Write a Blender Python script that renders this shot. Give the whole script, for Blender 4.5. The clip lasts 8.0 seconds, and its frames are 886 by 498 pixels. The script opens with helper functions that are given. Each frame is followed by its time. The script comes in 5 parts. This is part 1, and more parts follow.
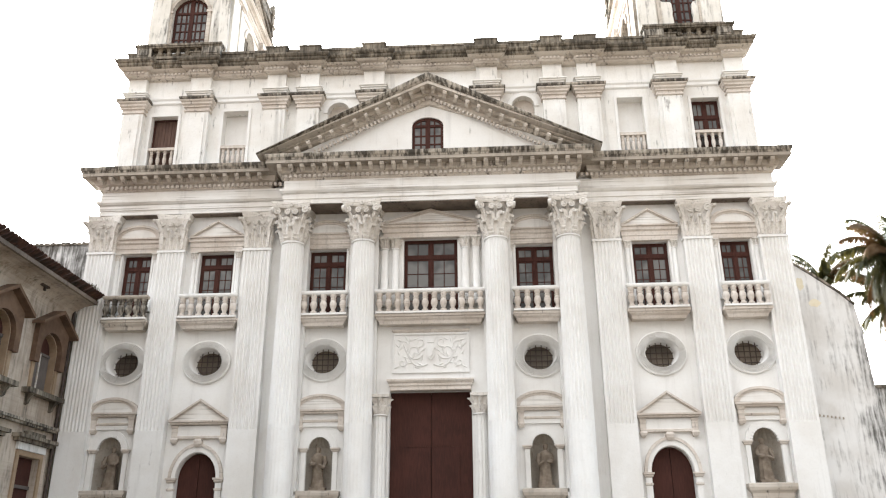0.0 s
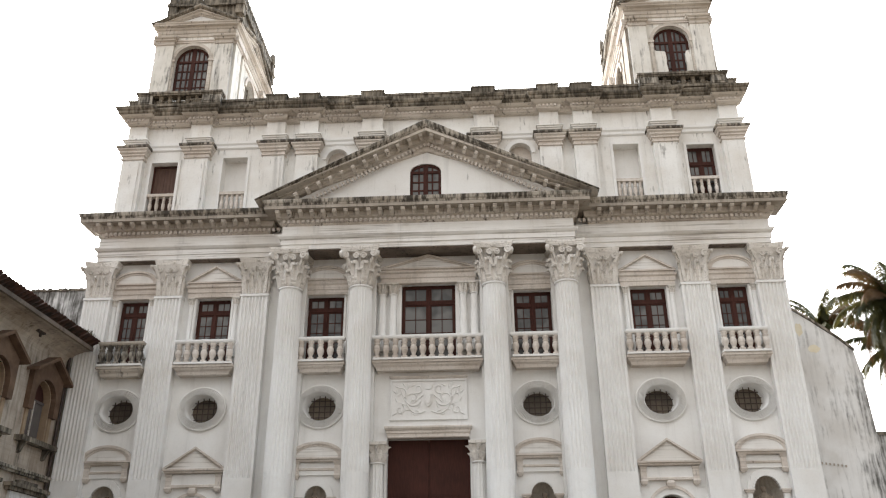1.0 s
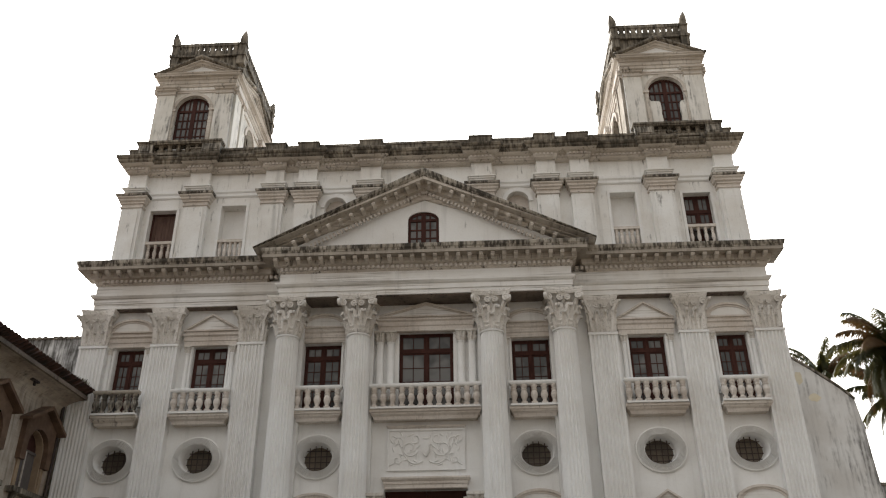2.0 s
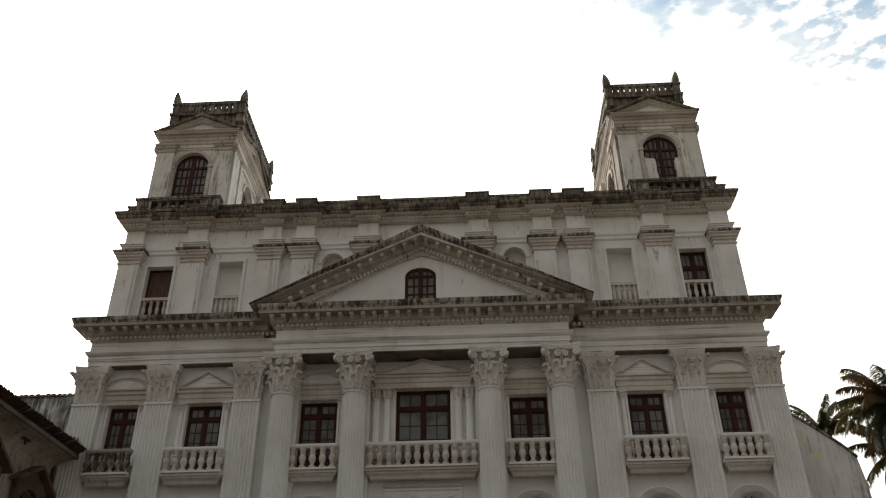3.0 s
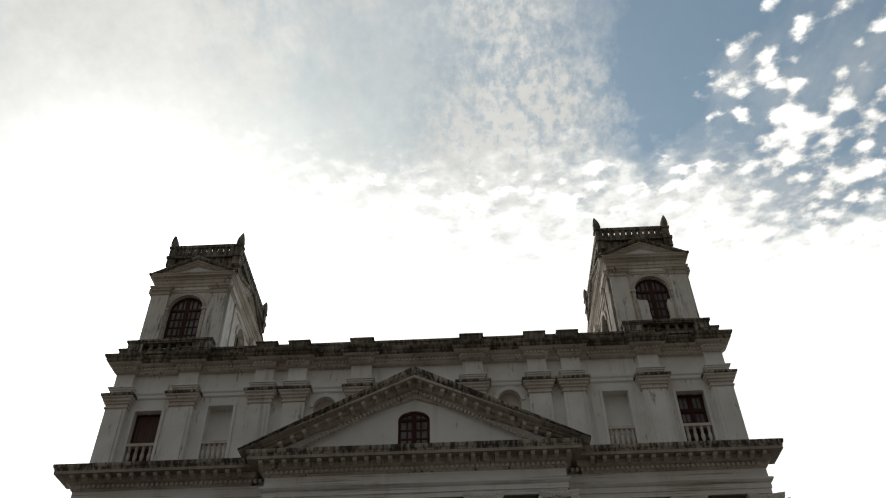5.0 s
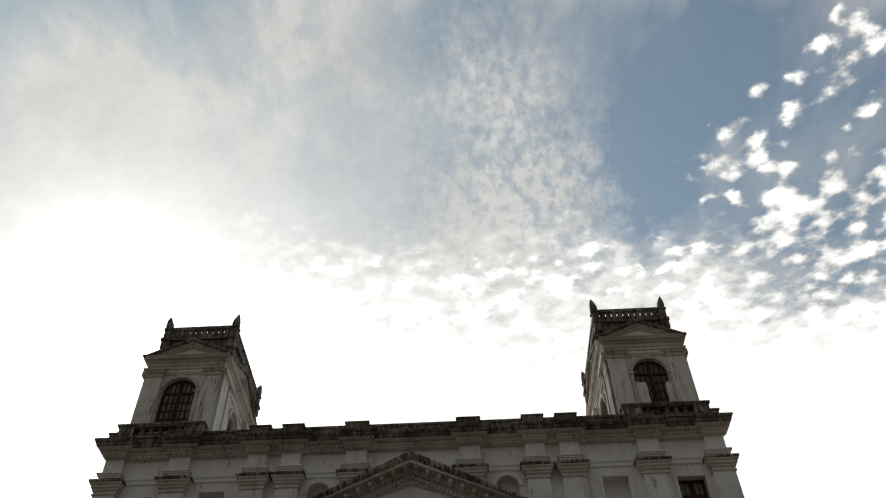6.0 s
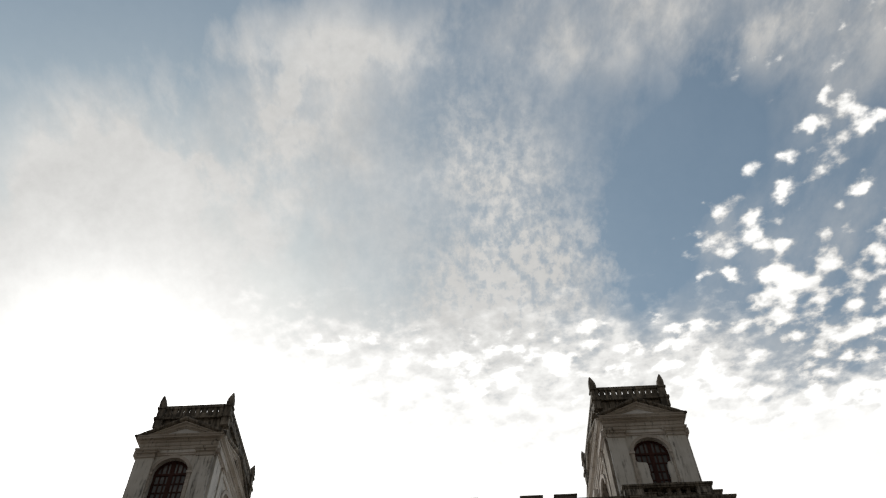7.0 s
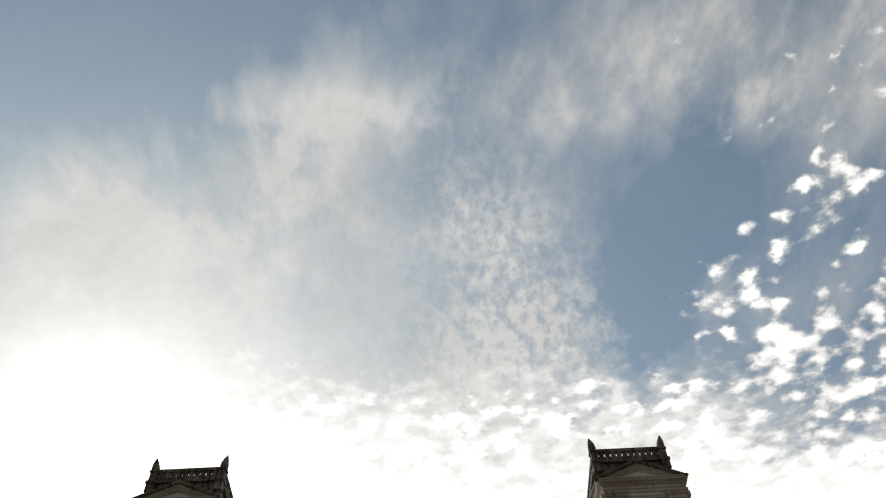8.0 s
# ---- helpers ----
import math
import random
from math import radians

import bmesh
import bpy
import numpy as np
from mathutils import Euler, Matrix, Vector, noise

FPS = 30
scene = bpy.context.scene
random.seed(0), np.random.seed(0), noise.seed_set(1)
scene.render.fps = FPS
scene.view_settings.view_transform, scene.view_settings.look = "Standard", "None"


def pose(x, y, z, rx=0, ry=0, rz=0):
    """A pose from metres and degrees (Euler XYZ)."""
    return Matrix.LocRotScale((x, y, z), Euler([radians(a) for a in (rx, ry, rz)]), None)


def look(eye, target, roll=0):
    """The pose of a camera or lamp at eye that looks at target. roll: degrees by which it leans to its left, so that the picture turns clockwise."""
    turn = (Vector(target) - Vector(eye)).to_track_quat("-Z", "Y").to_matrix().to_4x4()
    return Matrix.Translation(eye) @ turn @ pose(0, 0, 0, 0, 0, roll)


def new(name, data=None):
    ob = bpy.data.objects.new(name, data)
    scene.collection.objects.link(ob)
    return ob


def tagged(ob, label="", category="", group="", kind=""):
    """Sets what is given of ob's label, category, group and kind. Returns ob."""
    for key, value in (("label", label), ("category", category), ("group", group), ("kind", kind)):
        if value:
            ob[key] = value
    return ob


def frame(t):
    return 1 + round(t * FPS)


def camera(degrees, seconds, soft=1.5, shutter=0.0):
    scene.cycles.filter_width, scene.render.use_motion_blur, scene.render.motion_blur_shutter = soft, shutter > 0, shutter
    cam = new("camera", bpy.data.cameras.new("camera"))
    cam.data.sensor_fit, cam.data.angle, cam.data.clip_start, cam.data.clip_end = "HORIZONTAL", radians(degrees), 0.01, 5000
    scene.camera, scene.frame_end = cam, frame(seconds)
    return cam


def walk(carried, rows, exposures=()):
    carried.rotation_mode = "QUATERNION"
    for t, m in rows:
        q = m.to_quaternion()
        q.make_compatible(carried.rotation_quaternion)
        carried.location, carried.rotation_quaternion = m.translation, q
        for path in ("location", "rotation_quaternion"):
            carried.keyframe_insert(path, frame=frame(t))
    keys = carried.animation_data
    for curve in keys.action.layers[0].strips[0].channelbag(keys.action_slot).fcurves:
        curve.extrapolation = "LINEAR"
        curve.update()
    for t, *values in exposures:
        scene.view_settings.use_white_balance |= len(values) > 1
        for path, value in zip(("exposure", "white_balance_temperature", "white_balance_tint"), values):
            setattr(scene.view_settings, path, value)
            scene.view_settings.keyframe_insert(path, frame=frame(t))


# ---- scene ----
cam = camera(56.85, 8.0, soft=1.2)
EYE = (2.22, -31.20, 1.20)


def aim(pitch, roll, yaw):
    return pose(*EYE, 90 + pitch, 0, yaw) @ pose(0, 0, 0, 0, 0, -roll)


PATH = [
    (0.0, aim(21.23, 0.38, 3.14)),
    (0.5, aim(22.76, 0.43, 3.07)),
    (1.0, aim(24.42, 0.47, 2.95)),
    (1.5, aim(26.04, 0.50, 2.86)),
    (3.0, aim(31.67, 0.72, 2.46)),
    (3.5, aim(33.93, 0.84, 2.32)),
    (4.0, aim(36.52, 0.96, 2.13)),
    (4.5, aim(38.92, 1.09, 1.94)),
    (6.0, aim(47.25, 1.64, 1.17)),
    (6.5, aim(49.95, 1.85, 0.90)),
    (7.0, aim(52.62, 2.08, 0.61)),
    (7.5, aim(54.76, 2.29, 0.31)),
    (8.0, aim(56.77, 2.67, -0.03)),
]
EXPOSURES = [(0.0, 3.02, 6380, 10), (0.5, 2.79, 6400, 10), (1.0, 2.45, 6420, 10), (1.5, 2.13, 6480, 10), (3.0, 0.75, 6800, 8), (3.5, 0.32, 6750, 7), (4.0, 0.16, 6600, 6), (4.5, 0.0, 6420, 6), (6.0, -0.28, 6430, 8), (8.0, -0.28, 6420, 9)]
walk(cam, PATH, EXPOSURES)

# ---- daylight: sun low behind the church, bright broken cloud ----
SUN_DIR = Vector((-0.385, 0.707, 0.593)).normalized()
SUN_EL = math.asin(SUN_DIR.z)
SUN_AZ = math.atan2(SUN_DIR.x, SUN_DIR.y)
sun = new("sun", bpy.data.lights.new("sun", "SUN"))
sun.data.energy, sun.data.angle, sun.data.color = 0.8, radians(10.0), (1.0, 0.93, 0.82)
sun.matrix_world = look(SUN_DIR * 100, (0, 0, 0))


def math_node(nt, op, a, b=None, clamp=False):
    n = nt.nodes.new("ShaderNodeMath")
    n.operation, n.use_clamp = op, clamp
    for i, v in enumerate((a, b)):
        if v is None:
            continue
        if isinstance(v, (int, float)):
            n.inputs[i].default_value = v
        else:
            nt.links.new(v, n.inputs[i])
    return n.outputs[0]


def ramp(nt, fac, stops):
    n = nt.nodes.new("ShaderNodeMapRange")
    n.interpolation_type = "SMOOTHSTEP"
    n.inputs[1].default_value, n.inputs[2].default_value = stops
    nt.links.new(fac, n.inputs[0])
    return n.outputs[0]


def noise_node(nt, vec, scale, detail=4.0, rough=0.55, stretch=None, offset=None, turn=0.0):
    if stretch or offset:
        mp = nt.nodes.new("ShaderNodeMapping")
        mp.inputs["Scale"].default_value = stretch or (1, 1, 1)
        mp.inputs["Location"].default_value = offset or (0, 0, 0)
        mp.inputs["Rotation"].default_value = (0, 0, radians(turn))
        nt.links.new(vec, mp.inputs[0])
        vec = mp.outputs[0]
    n = nt.nodes.new("ShaderNodeTexNoise")
    n.inputs["Scale"].default_value, n.inputs["Detail"].default_value, n.inputs["Roughness"].default_value = scale, detail, rough
    nt.links.new(vec, n.inputs["Vector"])
    return n.outputs[0]


def mix(nt, fac, a, b, blend="MIX"):
    n = nt.nodes.new("ShaderNodeMix")
    n.data_type, n.blend_type = "RGBA", blend
    for sock, v in ((n.inputs[0], fac), (n.inputs[6], a), (n.inputs[7], b)):
        if isinstance(v, (int, float)):
            sock.default_value = v
        elif isinstance(v, tuple):
            sock.default_value = (*v, 1.0)
        else:
            nt.links.new(v, sock)
    return n.outputs[2]


def make_world():
    w = bpy.data.worlds.new("sky")
    scene.world = w
    w.use_nodes = True
    nt = w.node_tree
    nt.nodes.clear()
    sky = nt.nodes.new("ShaderNodeTexSky")
    sky.sky_type, sky.sun_disc = "NISHITA", False
    sky.sun_elevation, sky.sun_rotation = SUN_EL, SUN_AZ
    blue = nt.nodes.new("ShaderNodeBackground")
    blue.inputs[1].default_value = 0.123
    nt.links.new(mix(nt, 1.0, sky.outputs[0], (0.92, 1.05, 0.93), "MULTIPLY"), blue.inputs[0])
    way = nt.nodes.new("ShaderNodeTexCoord").outputs["Generated"]
    # a cloud sheet high above: the direction laid onto a flat layer, u to the side and v ahead
    sep = nt.nodes.new("ShaderNodeSeparateXYZ")
    nt.links.new(way, sep.inputs[0])
    zz = math_node(nt, "MAXIMUM", sep.outputs[2], 0.06)
    comb = nt.nodes.new("ShaderNodeCombineXYZ")
    nt.links.new(math_node(nt, "DIVIDE", sep.outputs[0], zz), comb.inputs[0])
    nt.links.new(math_node(nt, "DIVIDE", sep.outputs[1], zz), comb.inputs[1])
    flat = comb.outputs[0]
    # the sheet is drawn out unevenly by the wind
    warp = nt.nodes.new("ShaderNodeTexNoise")
    warp.inputs["Scale"].default_value, warp.inputs["Detail"].default_value = 3.0, 4.0
    nt.links.new(flat, warp.inputs["Vector"])
    shift = nt.nodes.new("ShaderNodeVectorMath")
    shift.operation = "MULTIPLY_ADD"
    nt.links.new(warp.outputs["Color"], shift.inputs[0])
    shift.inputs[1].default_value = (0.30, 0.30, 0.0)
    nt.links.new(flat, shift.inputs[2])
    uv = nt.nodes.new("ShaderNodeSeparateXYZ")
    nt.links.new(shift.outputs[0], uv.inputs[0])

    def bank(cu, cv, ru, rv, turn=0.0):
        """A soft-edged bank of cloud about (cu, cv) of the sheet."""
        c, s = math.cos(radians(turn)), math.sin(radians(turn))
        du = math_node(nt, "SUBTRACT", uv.outputs[0], cu + 0.15)
        dv = math_node(nt, "SUBTRACT", uv.outputs[1], cv + 0.15)
        a = math_node(nt, "DIVIDE", math_node(nt, "ADD", math_node(nt, "MULTIPLY", du, c), math_node(nt, "MULTIPLY", dv, s)), ru)
        b = math_node(nt, "DIVIDE", math_node(nt, "SUBTRACT", math_node(nt, "MULTIPLY", dv, c), math_node(nt, "MULTIPLY", du, s)), rv)
        r2 = math_node(nt, "ADD", math_node(nt, "MULTIPLY", a, a), math_node(nt, "MULTIPLY", b, b))
        return math_node(nt, "POWER", 2.718, math_node(nt, "MULTIPLY", r2, -1.0))

    def times(a, b):
        return math_node(nt, "MULTIPLY", a, b)

    def plus(a, b, clamp=False):
        return math_node(nt, "ADD", a, b, clamp)

    dot = nt.nodes.new("ShaderNodeVectorMath")
    dot.operation = "DOT_PRODUCT"
    nt.links.new(way, dot.inputs[0])
    dot.inputs[1].default_value = SUN_DIR
    facing = math_node(nt, "MAXIMUM", dot.outputs["Value"], 0.0)
    ahead = ramp(nt, dot.outputs["Value"], (-0.45, 0.85))
    glow = math_node(nt, "POWER", facing, 85.0)
    haze = math_node(nt, "POWER", facing, 17.0)
    bent = shift.outputs[0]
    streaks = noise_node(nt, flat, 3.6, 8.0, 0.62, (1.0, 0.45, 1.0), (3.1, 1.7, 0), 45)
    wisps = noise_node(nt, flat, 9.0, 7.0, 0.6, (1.0, 0.6, 1.0), (1.3, 4.7, 0), 45)
    ripple = noise_node(nt, way, 78.0, 5.0, 0.62)
    waves = noise_node(nt, flat, 62.0, 5.0, 0.6, (1.0, 0.4, 1.0), (2.0, 6.0, 0), -35)
    clump = noise_node(nt, bent, 6.5, 3.0, 0.5, None, (4.4, 0.6, 0))
    puffs = noise_node(nt, flat, 25.0, 8.0, 0.55, (1.0, 1.1, 1.0), (8.2, 2.9, 0), 20)
    # thin veil drawn out in streaks
    veil = plus(plus(times(bank(-0.48, 0.66, 0.34, 0.17, -48), 1.35), times(bank(0.12, 0.42, 0.34, 0.085, -6), 0.95)), plus(plus(times(bank(-0.02, 0.60, 0.22, 0.14, -40), 0.35), times(bank(-0.29, 0.58, 0.24, 0.12, -48), 0.8)), times(bank(0.50, 0.36, 0.26, 0.13, 20), 0.95)))
    veil = times(veil, plus(plus(times(ramp(nt, streaks, (0.32, 0.70)), 0.55), times(ramp(nt, wisps, (0.41, 0.61)), 0.42)), 0.12))
    veil = math_node(nt, "MINIMUM", veil, 0.90)
    # a field of fine ripples
    field = times(plus(bank(0.09, 0.84, 0.15, 0.16), times(bank(0.06, 0.62, 0.06, 0.12, 0), 0.5)), plus(0.22, plus(times(ramp(nt, ripple, (0.38, 0.66)), 0.5), times(ramp(nt, waves, (0.38, 0.66)), 0.5))))
    # small heaped clouds to the side and low ahead
    heap_zone = plus(plus(bank(0.60, 0.88, 0.17, 0.20, 10), times(bank(0.66, 1.16, 0.36, 0.20), 1.0)), plus(plus(times(bank(0.56, 0.62, 0.10, 0.10, 30), 0.75), times(bank(0.44, 0.76, 0.05, 0.09), 0.7)), plus(times(bank(-0.03, 1.04, 0.34, 0.10), 0.95), times(bank(0.52, 0.42, 0.30, 0.12), 0.55))), True)
    jitter = nt.nodes.new("ShaderNodeTexNoise")
    jitter.inputs["Scale"].default_value, jitter.inputs["Detail"].default_value = 24.0, 5.0
    nt.links.new(flat, jitter.inputs["Vector"])
    ruffled = nt.nodes.new("ShaderNodeVectorMath")
    ruffled.operation = "MULTIPLY_ADD"
    nt.links.new(jitter.outputs["Color"], ruffled.inputs[0])
    ruffled.inputs[1].default_value = (0.035, 0.035, 0.0)
    nt.links.new(flat, ruffled.inputs[2])
    cells = nt.nodes.new("ShaderNodeTexVoronoi")
    cells.feature = "SMOOTH_F1"
    cells.inputs["Scale"].default_value = 26.0
    nt.links.new(ruffled.outputs[0], cells.inputs["Vector"])
    billow = math_node(nt, "SUBTRACT", 0.80, cells.outputs["Distance"])
    lumps = plus(times(puffs, 0.50), plus(times(clump, 0.24), times(billow, 0.34)))
    heaps = ramp(nt, plus(lumps, times(math_node(nt, "SUBTRACT", heap_zone, 1.0), 0.22)), (0.442, 0.575))
    heaps = times(heaps, ramp(nt, heap_zone, (0.10, 0.38)))
    soft = times(heap_zone, times(ramp(nt, wisps, (0.35, 0.7)), 0.30))
    elsewhere = times(ramp(nt, streaks, (0.44, 0.74)), 0.28)
    mist = times(ramp(nt, plus(uv.outputs[1], times(uv.outputs[0], -0.35)), (0.78, 1.08)), 0.36)
    far = ramp(nt, plus(uv.outputs[1], times(math_node(nt, "SUBTRACT", puffs, 0.5), 0.55)), (1.0, 1.42))
    far = math_node(nt, "SUBTRACT", far, times(bank(0.72, 1.0, 0.25, 0.2), 0.35), True)
    behind = ramp(nt, uv.outputs[1], (0.25, -0.8))
    clear = times(bank(0.32, 0.72, 0.07, 0.19, 6), 0.8)
    clear = plus(clear, times(bank(-0.50, 0.28, 0.42, 0.16, 10), 0.6))
    thin = math_node(nt, "SUBTRACT", plus(plus(veil, field), plus(plus(soft, mist), elsewhere)), clear, True)
    cover = plus(plus(thin, heaps), plus(plus(far, behind), plus(plus(times(glow, 1.3), times(haze, 0.32)), 0.12)), True)
    cloud = nt.nodes.new("ShaderNodeBackground")
    cloud.inputs[0].default_value = (1.0, 0.98, 0.95, 1.0)
    # cloud lets the light through towards the sun and is dull away from it
    lum = plus(0.17, times(ahead, 0.565))
    grain = plus(times(noise_node(nt, way, 9.0, 7.0, 0.62), 0.45), plus(times(ripple, 0.2), times(wisps, 0.12)))
    lum = times(lum, plus(0.60, grain))
    lum = plus(lum, plus(times(times(glow, plus(0.45, wisps)), 1.5), times(haze, 0.25)))
    lum = plus(lum, times(plus(times(heaps, plus(0.35, times(ramp(nt, lumps, (0.5, 0.62)), 0.7))), times(far, ahead)), 0.65))
    nt.links.new(lum, cloud.inputs[1])
    mx = nt.nodes.new("ShaderNodeMixShader")
    nt.links.new(cover, mx.inputs[0])
    nt.links.new(blue.outputs[0], mx.inputs[1])
    nt.links.new(cloud.outputs[0], mx.inputs[2])
    out = nt.nodes.new("ShaderNodeOutputWorld")
    nt.links.new(mx.outputs[0], out.inputs[0])


make_world()

# ---- materials ----


def surface(name, rough=0.85, metal=0.0):
    m = bpy.data.materials.new(name)
    m.use_nodes = True
    nt = m.node_tree
    b = nt.nodes["Principled BSDF"]
    b.inputs["Roughness"].default_value, b.inputs["Metallic"].default_value = rough, metal
    b.inputs["Specular IOR Level"].default_value = 0.3
    pos = nt.nodes.new("ShaderNodeNewGeometry").outputs["Position"]
    return m, nt, b, pos


def relief(nt, b, height, strength, dist=0.02):
    bp = nt.nodes.new("ShaderNodeBump")
    bp.inputs["Strength"].default_value, bp.inputs["Distance"].default_value = strength, dist
    nt.links.new(height, bp.inputs["Height"])
    nt.links.new(bp.outputs[0], b.inputs["Normal"])


def plaster(name, light, dull, mould=0.0, streak=0.25, tint=(0.035, 0.03, 0.024), bands=0.0, flecks=0.0, soft=0.16, outer=None):
    """Limewashed plaster: patches, rain streaks, level lines of grime, dirt flecks, and black mould to a given degree (0 to 1)."""
    m, nt, b, pos = surface(name)
    big = noise_node(nt, pos, 0.55, 5.0, 0.6)
    fine = noise_node(nt, pos, 9.0, 6.0, 0.65)
    run = noise_node(nt, pos, 1.0, 5.0, 0.65, (2.6, 2.6, 0.22))
    col = mix(nt, ramp(nt, big, (0.35, 0.7)), light, dull)
    col = mix(nt, math_node(nt, "MULTIPLY", ramp(nt, run, (0.52, 0.75)), streak), col, tuple(c * 0.45 for c in dull))
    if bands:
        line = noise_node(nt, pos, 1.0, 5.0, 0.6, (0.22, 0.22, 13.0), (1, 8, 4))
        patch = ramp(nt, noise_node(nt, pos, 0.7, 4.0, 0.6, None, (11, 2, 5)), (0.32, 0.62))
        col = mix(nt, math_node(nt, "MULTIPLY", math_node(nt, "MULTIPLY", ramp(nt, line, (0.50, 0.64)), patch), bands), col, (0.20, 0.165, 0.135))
    if flecks:
        dirt = noise_node(nt, pos, 11.0, 6.0, 0.7, None, (4, 4, 4))
        col = mix(nt, math_node(nt, "MULTIPLY", ramp(nt, dirt, (0.50, 0.66)), flecks), col, (0.17, 0.14, 0.115))
    if mould:
        spot = noise_node(nt, pos, 1.3, 5.0, 0.62, (1.0, 1.0, 0.9), (7, 3, 1))
        wob = nt.nodes.new("ShaderNodeTexNoise")
        wob.inputs["Scale"].default_value, wob.inputs["Detail"].default_value = 2.5, 4.0
        nt.links.new(pos, wob.inputs["Vector"])
        bent = nt.nodes.new("ShaderNodeVectorMath")
        bent.operation = "MULTIPLY_ADD"
        nt.links.new(wob.outputs["Color"], bent.inputs[0])
        bent.inputs[1].default_value = (0.09, 0.09, 0.5)
        nt.links.new(pos, bent.inputs[2])
        drip = noise_node(nt, bent.outputs[0], 1.0, 4.0, 0.55, (9.0, 9.0, 0.9), (2, 5, 9))
        f = math_node(nt, "ADD", math_node(nt, "MULTIPLY", spot, 0.42), math_node(nt, "MULTIPLY", drip, 0.58))
        if outer:
            # damp stains gather at the outer end of the wall
            xyz = nt.nodes.new("ShaderNodeSeparateXYZ")
            nt.links.new(pos, xyz.inputs[0])
            away = ramp(nt, math_node(nt, "ABSOLUTE", xyz.outputs[0]), outer)
            f = math_node(nt, "ADD", f, math_node(nt, "MULTIPLY", away, 0.17))
        edge = 0.67 - 0.36 * mould
        col = mix(nt, math_node(nt, "MULTIPLY", ramp(nt, f, (edge - 0.5 * soft + 0.075, edge + 0.5 * soft + 0.075)), 0.93), col, tint)
    nt.links.new(col, b.inputs["Base Color"])
    relief(nt, b, math_node(nt, "ADD", fine, math_node(nt, "MULTIPLY", big, 2.0)), 0.3, 0.015)
    return m


WHITE = plaster("limewash", (0.79, 0.787, 0.775), (0.71, 0.695, 0.67), 0.07, 0.22, flecks=0.05)
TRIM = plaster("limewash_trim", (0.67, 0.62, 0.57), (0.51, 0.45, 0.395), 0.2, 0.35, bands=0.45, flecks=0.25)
CARVED = plaster("limewash_carving", (0.72, 0.69, 0.65), (0.54, 0.50, 0.45), 0.2, 0.3, flecks=0.42)
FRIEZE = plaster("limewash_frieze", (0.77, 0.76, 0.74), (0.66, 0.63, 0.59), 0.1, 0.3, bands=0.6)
ATTIC = plaster("limewash_attic", (0.80, 0.795, 0.775), (0.69, 0.665, 0.625), 0.27, 0.45, flecks=0.08)
# darker copy of CORNICE: shade put into the colour, also used for stained parts
SHADED_STAIN = plaster("shaded_stained_plaster", (0.43, 0.385, 0.33), (0.30, 0.26, 0.215), 0.36, 0.5, bands=0.3)
# plaster of the niche recesses, darkened to carry the shade inside them
NICHE_SHADE = plaster("niche_shaded_plaster", (0.50, 0.46, 0.405), (0.37, 0.33, 0.28), 0.25, 0.5, flecks=0.3)
CORNICE = plaster("stained_cornice", (0.61, 0.56, 0.50), (0.45, 0.40, 0.345), 0.36, 0.5, bands=0.5)
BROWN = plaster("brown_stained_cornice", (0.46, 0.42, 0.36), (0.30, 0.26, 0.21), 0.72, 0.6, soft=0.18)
# brown of the coronas, deepened with the shade between the modillions
CORONA_SHADE = plaster("brown_shaded_corona", (0.40, 0.355, 0.305), (0.28, 0.245, 0.205), 0.3, 0.4, soft=0.3)
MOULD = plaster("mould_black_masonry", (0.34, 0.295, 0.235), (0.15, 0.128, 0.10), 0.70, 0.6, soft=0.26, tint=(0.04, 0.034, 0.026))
TOWER = plaster("limewash_tower", (0.76, 0.735, 0.69), (0.62, 0.59, 0.53), 0.36, 0.6, soft=0.22)
# brown stains, with the dimness of the right tower's inner side painted in
WEEPING_SHADED = plaster("limewash_tower_stained_shaded", (0.44, 0.39, 0.33), (0.29, 0.25, 0.205), 0.60, 0.7, soft=0.28, tint=(0.09, 0.07, 0.05))
FLANK = plaster("limewash_flank", (0.70, 0.695, 0.685), (0.56, 0.54, 0.515), 0.25, 0.35, soft=0.30, outer=(15.5, 17.0))
DAMP = plaster("damp_side_wall", (0.72, 0.72, 0.715), (0.58, 0.56, 0.535), 0.34, 0.35, soft=0.30, outer=(14.4, 15.2))
CONVENT = plaster("convent_plaster", (0.50, 0.43, 0.36), (0.32, 0.26, 0.205), 0.32, 0.7, soft=0.34, bands=0.3)
# dark brown: stain plus the shade of undersides, both in the colour
SOFFIT = plaster("stained_shaded_soffit", (0.24, 0.195, 0.16), (0.14, 0.115, 0.095), 0.4, 0.4)


def plain(name, a, c, rough=0.7, scale=4.0, stretch=None, bump=0.2, metal=0.0):
    m, nt, b, pos = surface(name, rough, metal)
    n = noise_node(nt, pos, scale, 6.0, 0.6, stretch)
    n2 = noise_node(nt, pos, scale * 0.17, 3.0, 0.5)
    f = math_node(nt, "ADD", math_node(nt, "MULTIPLY", n, 0.6), math_node(nt, "MULTIPLY", n2, 0.4))
    nt.links.new(mix(nt, ramp(nt, f, (0.35, 0.65)), a, c), b.inputs["Base Color"])
    relief(nt, b, n, bump, 0.01)
    return m


